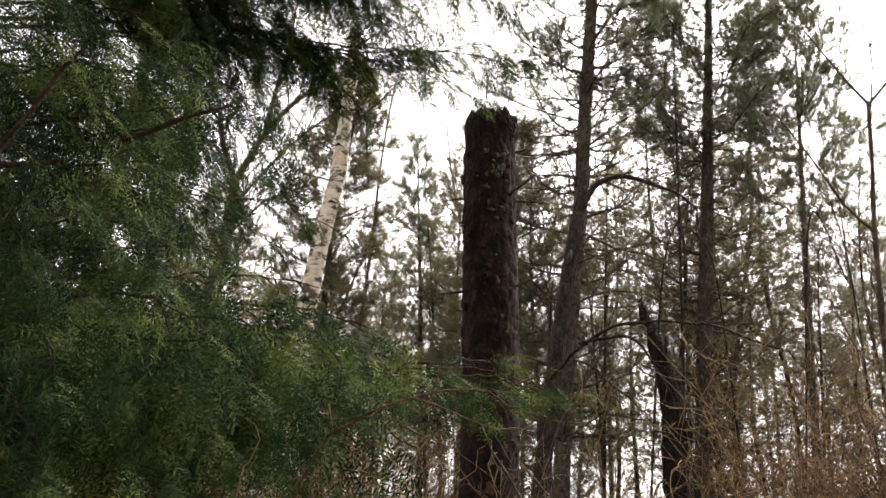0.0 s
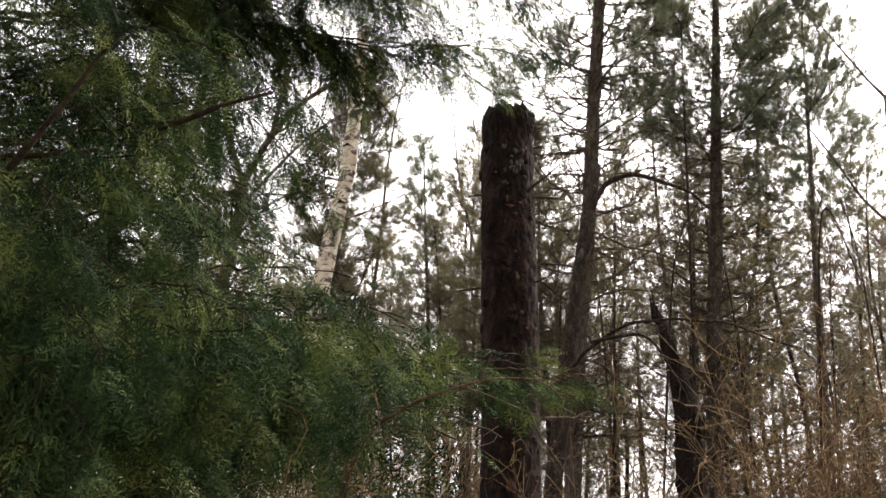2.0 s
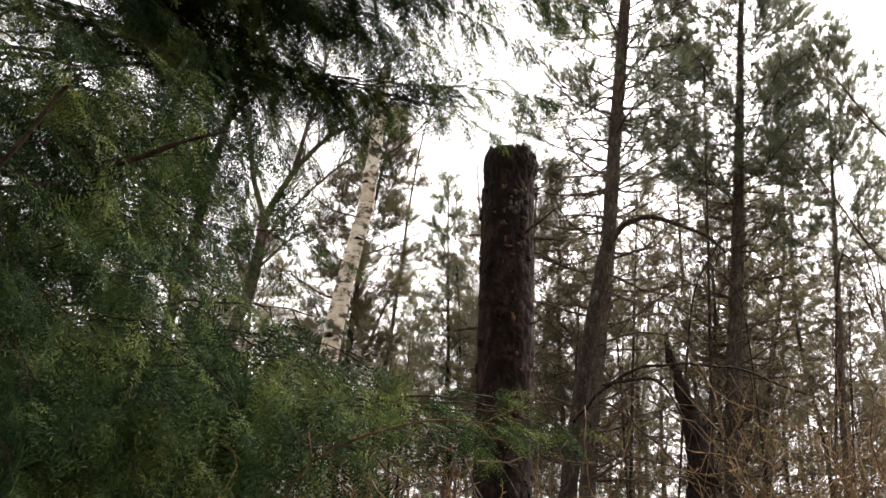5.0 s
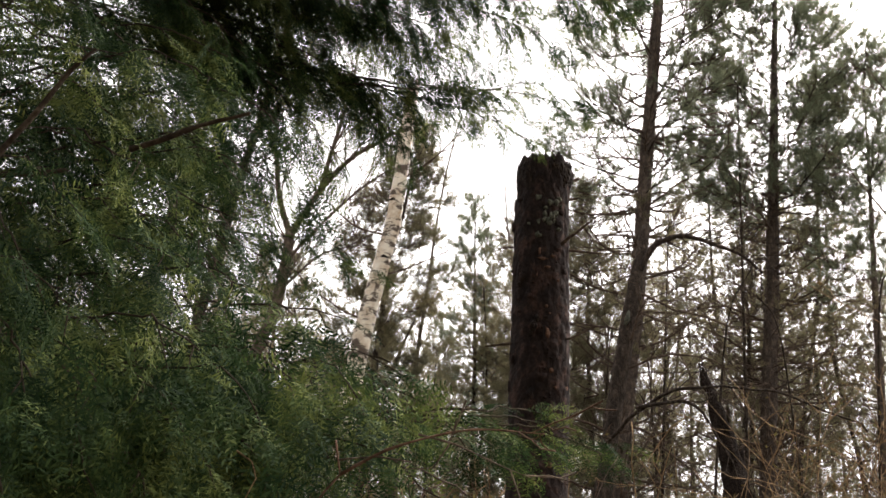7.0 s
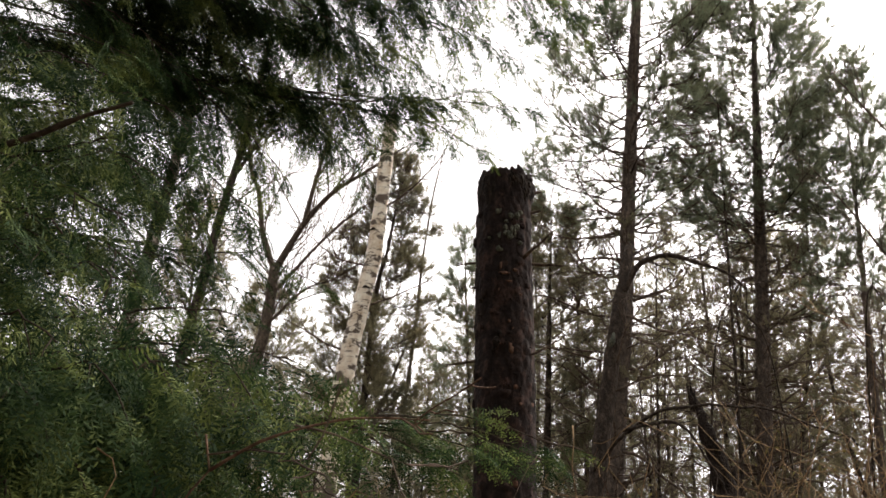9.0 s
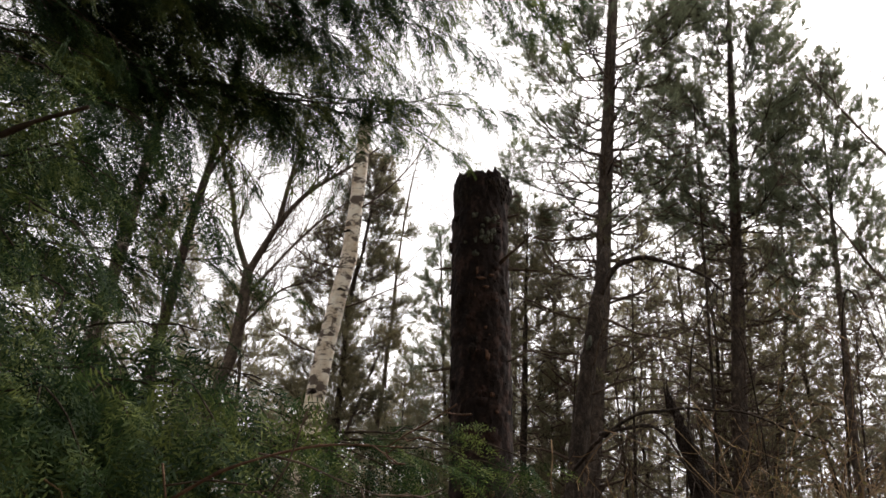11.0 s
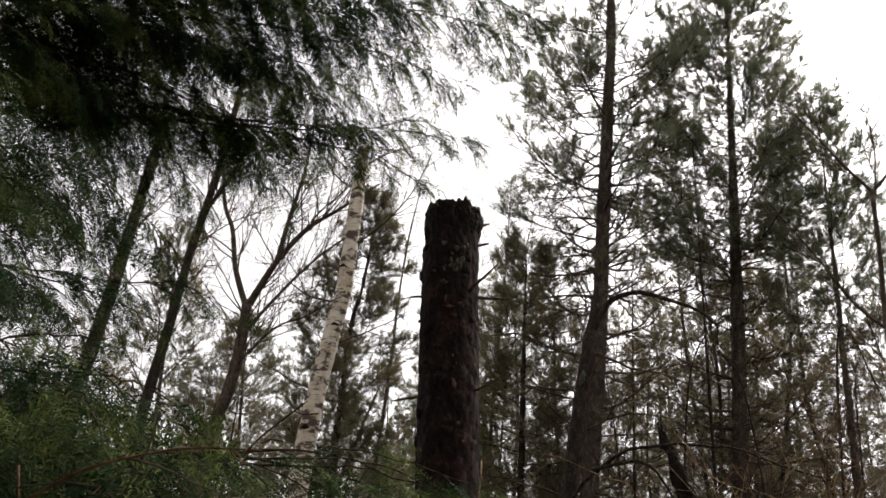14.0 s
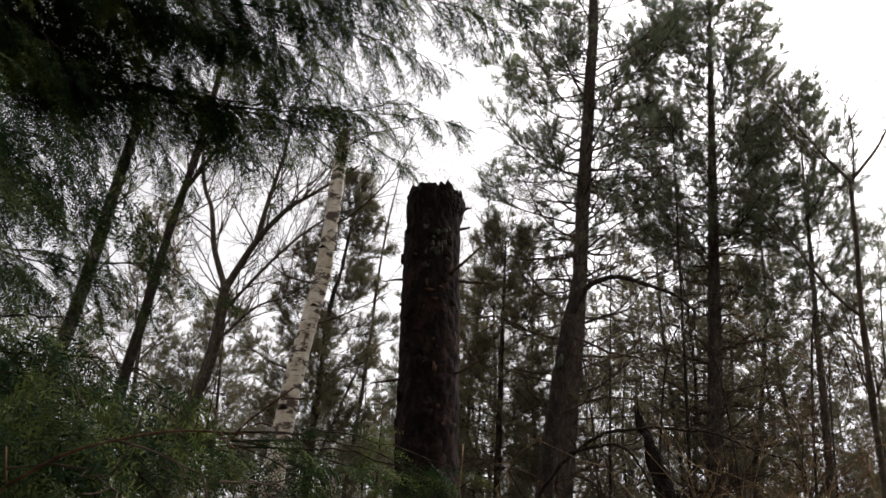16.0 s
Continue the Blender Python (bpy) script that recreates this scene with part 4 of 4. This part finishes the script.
# ---- the near bush: red and yellow stems ----
def near_shrub():
    rng = np.random.default_rng(90)
    e = thing("twiggy_shrub", gz(-0.1, 2.05), "leafless shrub with crooked red-brown and yellow stems", "shrub")
    b = e.location
    for pts, r, m in (([tuple(b), (-0.1, 2.08, 0.7)] + [(-0.049, 2.1, 1.286), (-0.03, 2.1, 1.347), (-0.002, 2.1, 1.399), (0.028, 2.1, 1.436), (0.021, 2.1, 1.465), (0.014, 2.1, 1.497)], 0.0052, M_RED),
                      ([(0.022, 2.1, 1.462), (0.097, 2.1, 1.471), (0.156, 2.1, 1.464), (0.145, 2.1, 1.452), (0.21, 2.1, 1.457)], 0.0018, M_TWIG),
                      ([(0.028, 2.1, 1.436), (0.085, 2.1, 1.471), (0.143, 2.1, 1.497), (0.257, 2.15, 1.536), (0.391, 2.15, 1.533)], 0.0032, M_RED),
                      ([(0.16, 2.13, 1.519), (0.23, 2.13, 1.504), (0.309, 2.13, 1.471), (0.376, 2.13, 1.448)], 0.0022, M_TWIG),
                      ([tuple(b), (-0.2, 2.05, 0.7)] + [(-0.152, 2.05, 1.292), (-0.13, 2.05, 1.369), (-0.111, 2.05, 1.416), (-0.122, 2.05, 1.445), (-0.152, 2.05, 1.462)], 0.0036, M_OCHRE),
                      ([tuple(b), (0.3, 2.4, 0.6), (0.42, 2.6, 1.2), (0.5, 2.7, 1.5), (0.55, 2.75, 1.6)], 0.003, M_TWIG),
                      ([tuple(b), (0.1, 2.5, 0.7)] + [(0.178, 2.9, 1.326), (0.224, 2.9, 1.388), (0.29, 2.9, 1.432), (0.295, 2.9, 1.49), (0.314, 2.9, 1.498)], 0.0036, M_OCHRE),
                      ([tuple(b), (0.05, 2.3, 0.8)] + [(0.145, 2.5, 1.413), (0.22, 2.5, 1.458), (0.258, 2.5, 1.483)], 0.003, M_OCHRE)):
        g = Geo()
        line = smooth_line(pts, 0.03)
        tube(g, line, np.linspace(r, r * 0.35, len(line)), 8, 0.0012, 60)
        for _ in range(2):
            p, d = along(line, rng.uniform(0.75, 1))
            bare_branch(rng, g, p, beside(rng, d, 0.9), rng.uniform(0.06, 0.2), 0.0016, 0.2, 0.02, 2, 1, 4)
        part("stem", g, m, e)


near_shrub()


def tan_shrub(x, y, seed, stems, height):
    """Low thicket of crooked tan stems that curl over at the tips."""
    rng = np.random.default_rng(seed)
    e = thing("crooked_shrub", gz(x, y), "leafless shrub with curling pale tan stems", "shrub", "tan shrubs")
    for k in range(stems):
        a = rng.uniform(0, 6.283)
        h = height * rng.uniform(0.8, 1.12)
        line = grow_line(rng, e.location + Vector((rng.normal(0, 0.12), rng.normal(0, 0.12), 0)), (math.cos(a) * 0.22, math.sin(a) * 0.22, 1), h, 12, 0.08, 0.0)
        over = grow_line(rng, line[-1], unit(line[-1] - line[-2]) + (math.cos(a) * 0.5, math.sin(a) * 0.3, 0), rng.uniform(0.3, 0.7), 9, 0.22, -0.16)
        line = smooth_line(np.concatenate([line, over[1:]]), 0.04)
        r = rng.uniform(0.0028, 0.0045)
        g = Geo()
        tube(g, line, np.linspace(r, r * 0.4, len(line)), 6, 0.0008, 50)
        for _ in range(5):
            p, d = along(line, rng.uniform(0.6, 1))
            bare_branch(rng, g, p, beside(rng, d, 0.9), rng.uniform(0.1, 0.35), 0.0018, 0.2, -0.02, 3, 1, 4)
        part("stem", g, M_OCHRE if k % 4 else M_RED, e)


for k, (x, y, n, h) in enumerate(((0.75, 3.6, 11, 1.75), (1.35, 3.9, 12, 1.85), (1.95, 4.4, 10, 1.9), (0.35, 3.3, 7, 1.65), (-0.35, 3.6, 8, 1.65))):
    tan_shrub(x, y, 300 + k, n, h)


# ---- the hemlock whose boughs hang across the view ----
def sprig(rng, length, gap, needle, width, pairs, side_len, droop, kite):
    """A flat spray along x: a shoot with two ranks of needles and a few side shoots that lean forward."""
    v, f = [], []

    def shoot(p, d, ln, sag):
        n = max(3, int(ln / gap))
        q, prev = np.array(p, float), np.array(p, float)
        line = [q.copy()]
        for i in range(n):
            dd = unit(d + (0, 0, -sag * i / n))
            lat = unit(np.cross((0, 0, 1.0), dd))
            q = q + dd * (ln / n)
            line.append(q.copy())
            if i % 3 == 2 or i == n - 1:
                k = len(v)
                v.extend([prev - lat * 0.0014, prev + lat * 0.0014, q.copy()])
                f.append((k, k + 1, k + 2))
                prev = q.copy()
            for sgn in (-1, 1):
                nd = unit(rng.uniform(0.25, 0.6) * dd + sgn * lat * 0.9 + (0, 0, rng.normal(0.02, 0.22)))
                nl = needle * rng.uniform(0.7, 1.1) * (1 - 0.45 * (i / n) ** 3)
                wv = unit(np.cross(nd, (0, 0, 1.0)) + rng.normal(0, 0.4, 3)) * width / 2
                k = len(v)
                if kite:
                    v.extend([q - wv * 0.3, q + nd * nl * 0.5 - wv, q + nd * nl, q + nd * nl * 0.5 + wv])
                    f.extend([(k, k + 1, k + 2), (k, k + 2, k + 3)])
                else:
                    v.extend([q - wv, q + wv, q + nd * nl])
                    f.append((k, k + 1, k + 2))
        return np.array(line)

    stem = shoot((0, 0, 0), np.array([1.0, 0, 0]), length, droop)
    for i in range(pairs):
        s = (i + rng.uniform(0.2, 0.8)) / pairs * 0.75
        p, d = along(stem, s)
        for sgn in (-1, 1):
            a = rng.uniform(0.55, 0.95)
            shoot(p, unit((math.cos(a) * d[0], sgn * math.sin(a), d[2] + rng.normal(0, 0.12))), side_len * (1.1 - 0.7 * s) * rng.uniform(0.6, 1.2), droop)
    return np.array(v, float), np.array(f, int)


def hemlock():
    rng = np.random.default_rng(100)
    tx, ty = -2.3, 3.6
    e = thing("hemlock_tree", gz(tx, ty), "dark green hemlock with drooping feathery boughs", "conifer tree")
    g = Geo()
    tube(g, smooth_line([gz(tx, ty), (tx, ty, 2.0), (tx + 0.05, ty, 5.0), (tx, ty, 9.0)], 0.12), 0.16, 16, 0.014, 8)
    part("trunk", g, M_PINE, e)
    close_kinds = [sprig(rng, 0.17, 0.0098, 0.0225, 0.0046, 2, 0.085, 0.35, True) for _ in range(5)]
    mid_kinds = [sprig(rng, 0.2, 0.0108, 0.023, 0.0046, 3, 0.09, 0.4, True) for _ in range(5)]
    far_kinds = [sprig(rng, 0.20, 0.0115, 0.020, 0.0062, 4, 0.08, 0.5, False) for _ in range(5)]
    shade_kinds = [sprig(rng, 0.34, 0.03, 0.05, 0.024, 4, 0.15, 0.5, False) for _ in range(4)]

    def bough(tip, mid, kinds, dense, reach, hang, first=0.3, step=0.05, sway=0.04, aim=0.75, roll=0.3, size=1.0):
        """A limb from the trunk over mid to tip; twigs leave it to both sides and hang, each with flat sprays."""
        tip, mid = np.array(tip, float), np.array(mid, float)
        far = math.hypot(mid[0] - tx, mid[1] - ty)
        rise = (mid[2] - tip[2]) / (math.hypot(tip[0] - mid[0], tip[1] - mid[1]) + 0.05)
        root = np.array([tx, ty, mid[2] + far * max(-0.15, min(0.35, rise * 0.5))])
        line = smooth_line([root, root + (mid - root) * 0.5 + rng.normal(0, sway, 3), mid, mid + (tip - mid) * 0.55 + (0, 0, 0.03) + rng.normal(0, sway * 0.4, 3), tip], 0.05)
        line[1:-1] += rng.normal(0, 0.004, (len(line) - 2, 3))
        ln = np.linalg.norm(np.diff(line, axis=0), axis=1).sum()
        g = Geo()
        tube(g, line, np.linspace(0.003 + 0.0028 * ln, 0.0014, len(line)), 6, 0.001, 30)
        places, ways, rolls, sizes = [], [], [], []
        count = int(dense * 17 * (1 - first) * ln)
        for k in range(count):
            s = first + (1 - first) * (k + rng.uniform(0, 1)) / count
            p, d = along(line, s)
            side = unit((-d[1], d[0], 0))
            sg = 1 if k % 2 else -1
            b_len = reach * (1.1 - 0.75 * s ** 2) * rng.uniform(0.45, 1.1)
            tw = grow_line(rng, p, unit(d * aim + sg * side * rng.uniform(0.2, 0.8) + (0, 0, -hang * rng.uniform(0.3, 1.3))), b_len, 7, 0.06, -hang * 0.10)
            tube(g, tw, np.linspace(0.0022, 0.0010, 7), 4)
            n = max(2, int(b_len / step))
            for j in range(n):
                q, dd = along(tw, min(1.0, (j + rng.uniform(0.3, 1.0)) / n))
                lat = unit(np.cross((0, 0, 1.0), dd))
                places.append(q)
                ways.append(unit(dd + lat * (1 if j % 2 else -1) * rng.uniform(0.3, 0.9) + (0, 0, rng.normal(-hang * 0.35, 0.14))))
                rolls.append(rng.normal(0, roll))
                sizes.append(size * rng.uniform(0.6, 1.1) * (1.15 - 0.4 * j / n) * (1.15 - 0.5 * s ** 2))
            places.append(tw[-1])
            ways.append(unit(tw[-1] - tw[-2]))
            rolls.append(rng.normal(0, roll))
            sizes.append(size * rng.uniform(0.7, 1.0) * (1.15 - 0.5 * s ** 2))
        places.append(line[-1])
        ways.append(unit(line[-1] - line[-2]))
        rolls.append(0.0)
        sizes.append(0.8)
        limb = part("bough", g, M_HEMBARK, e)
        f = Geo()
        p, w, r, z = np.array(places), np.array(ways), np.array(rolls), np.array(sizes)
        pick = rng.integers(0, len(kinds), len(p))
        for i in range(len(kinds)):
            k = pick == i
            spread_copies(f, kinds[i], p[k], w[k], r[k], z[k])
        fo = new("foliage", f.mesh("foliage", M_HEM, e.location, False))
        fo.parent = limb

    # high boughs whose curtains of twigs hang beside the dead stub: tip, point on the way, density, twig length, droop
    for tip, mid, dense, reach, hang in (
            ((0.41, 4.4, 3.49), (-0.42, 4.1, 3.4), 0.75, 0.30, 0.45), ((0.18, 4.5, 3.35), (-0.2, 4.3, 3.43), 0.35, 0.25, 0.4), ((-0.3, 4.3, 3.16), (-0.57, 4.1, 3.46), 0.8, 0.34, 0.6),
            ((0.38, 4.4, 3.8), (-0.17, 4.2, 3.91), 1.0, 0.38, 0.65), ((0.19, 4.2, 3.88), (-0.41, 4.0, 3.97), 0.9, 0.4, 0.7), ((-0.08, 4.3, 3.56), (-0.5, 4.0, 3.69), 0.9, 0.38, 0.65),
            ((0.65, 4.6, 4.13), (0.14, 4.4, 4.23), 1.2, 0.4, 0.7), ((-0.6, 3.9, 2.72), (-0.97, 3.7, 3.0), 1.1, 0.34, 0.7), ((-0.72, 3.7, 2.65), (-1.05, 3.5, 2.85), 1.0, 0.32, 0.6),
            ((-0.57, 4.0, 3.02), (-0.97, 3.8, 3.33), 0.9, 0.38, 0.7), ((-0.77, 3.8, 3.27), (-1.24, 3.6, 3.41), 0.9, 0.42, 0.7), ((-0.47, 4.1, 3.26), (-0.93, 3.9, 3.53), 0.9, 0.40, 0.7),
            ((-0.37, 4.0, 2.51), (-0.85, 3.9, 2.61), 0.7, 0.20, 0.35), ((-0.57, 3.8, 2.40), (-0.91, 3.7, 2.52), 0.9, 0.22, 0.6), ((-0.72, 3.6, 2.29), (-1.02, 3.5, 2.48), 0.9, 0.24, 0.6),
            ((-0.66, 3.9, 3.69), (-1.14, 3.7, 3.79), 1.0, 0.42, 0.7), ((-0.24, 4.0, 3.6), (-0.69, 3.8, 3.76), 1.0, 0.42, 0.7), ((-0.01, 4.2, 3.89), (-0.5, 4.0, 4.13), 1.0, 0.42, 0.7),
            ((-0.86, 3.5, 3.25), (-1.21, 3.3, 3.39), 0.8, 0.40, 0.7), ((-0.86, 3.4, 2.77), (-1.1, 3.2, 2.87), 0.6, 0.36, 0.6), ((-0.01, 4.5, 3.76), (-0.35, 4.3, 3.88), 0.9, 0.38, 0.65),
            ((0.3, 4.3, 4.3), (-0.3, 4.1, 4.4), 1.0, 0.42, 0.7), ((-0.4, 3.9, 4.0), (-1.0, 3.8, 4.2), 1.0, 0.45, 0.7), ((-0.35, 4.6, 3.55), (-0.8, 4.3, 3.7), 0.7, 0.36, 0.6),
            ((0.42, 4.42, 3.5), (-0.1, 4.2, 3.44), 0.6, 0.07, 0.3), ((0.2, 4.52, 3.36), (-0.2, 4.3, 3.43), 0.5, 0.08, 0.3),
            ((-0.62, 3.5, 2.45), (-1.0, 3.4, 2.75), 0.6, 0.30, 0.6), ((-0.75, 3.3, 2.35), (-1.1, 3.3, 2.6), 0.7, 0.32, 0.6), ((-0.7, 3.1, 2.55), (-1.05, 3.1, 2.8), 0.7, 0.32, 0.6), ((-0.6, 3.0, 2.15), (-0.95, 3.1, 2.4), 0.7, 0.28, 0.6),
            ((-0.62, 3.3, 2.0), (-0.98, 3.3, 2.2), 1.0, 0.24, 0.6), ((-0.8, 2.9, 2.05), (-1.1, 3.0, 2.25), 1.0, 0.26, 0.6),
            ((0.75, 4.7, 4.35), (0.2, 4.5, 4.5), 1.1, 0.4, 0.7)):
        bough(tip, mid, far_kinds, dense * 1.5, reach * 1.1, hang, 0.34, 0.048)
    # unseen coarse boughs added overhead, as more crown, to shade the low foliage
    for tip in ((-0.6, 2.3, 4.1), (0.1, 2.0, 4.2), (0.5, 1.2, 4.3), (-0.9, 1.2, 3.9), (-0.2, 0.6, 4.4), (0.6, 2.4, 4.7), (-1.4, 1.4, 3.4), (-0.6, 1.6, 5.2),
                (0.3, 3.0, 5.4), (0.9, 0.2, 5.0), (-1.3, 0.6, 4.6), (0.4, 2.8, 4.3), (0.9, 2.2, 4.6), (1.2, 3.0, 5.2), (-0.3, 2.9, 3.9), (1.0, 1.2, 5.6)):
        mid = (tx + (tip[0] - tx) * 0.55, ty + (tip[1] - ty) * 0.55, tip[2] + 0.35)
        bough(tip, mid, shade_kinds, 0.8, 0.6, 0.3, 0.2, 0.06)
    # boughs level with the eye, seen through to the sky: nearer, greener
    for tip, mid, dense in (
            ((-0.37, 2.7, 2.47), (-0.76, 2.8, 2.64), 0.75), ((-0.46, 2.4, 2.43), (-0.87, 2.6, 2.63), 0.75), ((-0.64, 2.3, 2.43), (-1.03, 2.5, 2.63), 0.75), ((-0.35, 2.9, 2.45), (-0.71, 2.9, 2.55), 0.6),
            ((-0.49, 2.2, 2.09), (-0.83, 2.4, 2.29), 0.6), ((-0.55, 2.0, 1.93), (-0.84, 2.2, 2.12), 0.75), ((-0.4, 2.5, 2.1), (-0.73, 2.6, 2.24), 0.55), ((-0.73, 2.1, 2.37), (-1.09, 2.3, 2.55), 0.7),
            ((-0.56, 1.9, 1.78), (-0.85, 2.1, 1.98), 0.8), ((-0.44, 2.3, 1.97), (-0.81, 2.5, 2.15), 0.6), ((-0.6, 2.2, 2.22), (-0.96, 2.4, 2.42), 0.25), ((-0.41, 2.7, 2.29), (-0.77, 2.8, 2.43), 0.55), ((-0.52, 2.6, 2.62), (-0.92, 2.7, 2.8), 0.5), ((-0.75, 2.3, 2.62), (-1.05, 2.45, 2.75), 0.5), ((-0.9, 2.6, 2.75), (-1.2, 2.7, 2.9), 0.5)):
        bough(tip, mid, mid_kinds, dense * 0.72, 0.3, 0.5, 0.45, 0.085, roll=0.8, size=1.5)
    # the thick low boughs, tip over tip
    for tip, mid, dense in (
            ((-0.23, 2.2, 1.82), (-0.58, 2.5, 1.96), 0.9), ((-0.1, 2.5, 1.85), (-0.44, 2.7, 1.94), 1.0), ((0.01, 2.6, 1.77), (-0.35, 2.8, 1.88), 1.0), ((0.11, 2.7, 1.68), (-0.26, 2.8, 1.78), 1.0),
            ((0.15, 2.6, 1.46), (-0.15, 2.8, 1.62), 0.7), ((-0.11, 2.2, 1.63), (-0.44, 2.5, 1.77), 1.0), ((-0.23, 2.0, 1.63), (-0.52, 2.2, 1.75), 0.9), ((-0.35, 1.95, 1.36), (-0.56, 2.1, 1.63), 0.9),
            ((-0.43, 1.8, 1.5), (-0.67, 2.0, 1.7), 0.9), ((-0.4, 2.2, 1.88), (-0.7, 2.4, 2.0), 0.8), ((-0.14, 2.1, 1.54), (-0.44, 2.3, 1.67), 1.0), ((-0.44, 1.9, 1.68), (-0.75, 2.1, 1.84), 0.9),
            ((-0.25, 2.2, 1.45), (-0.54, 2.4, 1.62), 1.0), ((-0.09, 2.5, 1.52), (-0.36, 2.6, 1.68), 1.0), ((0.02, 2.6, 1.36), (-0.28, 2.7, 1.54), 0.7), ((-0.43, 1.8, 1.34), (-0.68, 2.0, 1.54), 0.9),
            ((-0.41, 2.0, 1.56), (-0.71, 2.2, 1.73), 0.9), ((-0.29, 2.1, 1.53), (-0.6, 2.3, 1.68), 1.0), ((-0.02, 2.4, 1.64), (-0.32, 2.6, 1.77), 1.0), ((-0.17, 2.4, 1.43), (-0.46, 2.6, 1.6), 0.9), ((-0.31, 2.1, 1.35), (-0.56, 2.3, 1.51), 0.9),
            ((-0.15, 2.9, 1.6), (-0.5, 2.9, 1.75), 1.0), ((-0.3, 2.7, 1.5), (-0.6, 2.8, 1.65), 1.0), ((-0.4, 2.5, 1.4), (-0.7, 2.6, 1.55), 1.0), ((-0.15, 2.6, 1.53), (-0.37, 2.6, 1.65), 0.9),
            ((-0.35, 2.4, 1.22), (-0.65, 2.6, 1.4), 1.0), ((-0.55, 2.2, 1.2), (-0.8, 2.5, 1.38), 1.0), ((-0.6, 2.0, 1.32), (-0.85, 2.3, 1.5), 1.0), ((-0.55, 2.6, 1.6), (-0.9, 2.8, 1.75), 1.0), ((-0.7, 2.3, 1.8), (-1.0, 2.6, 1.95), 0.9)):
        bough(tip, mid, close_kinds if tip[1] < 2.3 else mid_kinds, dense * 0.56, 0.24, 0.65, 0.5, 0.095, roll=0.9, size=1.75)
    # flat sprays that reach past the stub's foot
    for tip, mid, dense, reach in (
            ((0.58, 3.45, 1.76), (-0.08, 3.1, 1.76), 0.45, 0.14), ((0.38, 3.2, 1.7), (-0.1, 3.0, 1.73), 0.6, 0.18), ((0.25, 3.0, 1.64), (-0.11, 2.9, 1.7), 0.65, 0.2), ((0.49, 3.5, 1.76), (0.02, 3.2, 1.77), 0.5, 0.16),
            ((0.15, 2.9, 1.66), (-0.18, 2.9, 1.72), 0.7, 0.2), ((0.12, 3.0, 1.61), (-0.25, 2.9, 1.68), 0.7, 0.2), ((0.53, 3.4, 1.71), (0.08, 3.2, 1.75), 0.4, 0.15), ((0.01, 2.8, 1.6), (-0.33, 2.8, 1.67), 0.8, 0.22),
            ((-0.29, 2.9, 1.81), (-0.54, 2.9, 1.9), 0.7, 0.2), ((-0.25, 3.1, 1.8), (-0.47, 3.0, 1.85), 0.6, 0.2)):
        bough(tip, mid, mid_kinds, dense * 0.68, reach, 0.3, 0.5, 0.06, 0.03, 0.95, size=1.2)
    # snapped bare twigs that stick out
    for pts, r in (([(-0.542, 2.2, 2.135), (-0.475, 2.2, 2.158), (-0.389, 2.2, 2.193), (-0.278, 2.2, 2.225)], 0.008), ([(-0.848, 2.1, 1.98), (-0.783, 2.1, 2.074), (-0.717, 2.1, 2.176), (-0.663, 2.1, 2.274), (-0.613, 2.1, 2.33)], 0.0085), ([(-0.946, 2.2, 2.067), (-0.834, 2.2, 2.071), (-0.75, 2.2, 2.075), (-0.675, 2.2, 2.084)], 0.01)):
        g = Geo()
        line = smooth_line(pts, 0.03)
        tube(g, line, np.linspace(r, r * 0.45, len(line)), 8, 0.002, 40)
        part("broken_twig", g, M_HEMBARK, e)


hemlock()
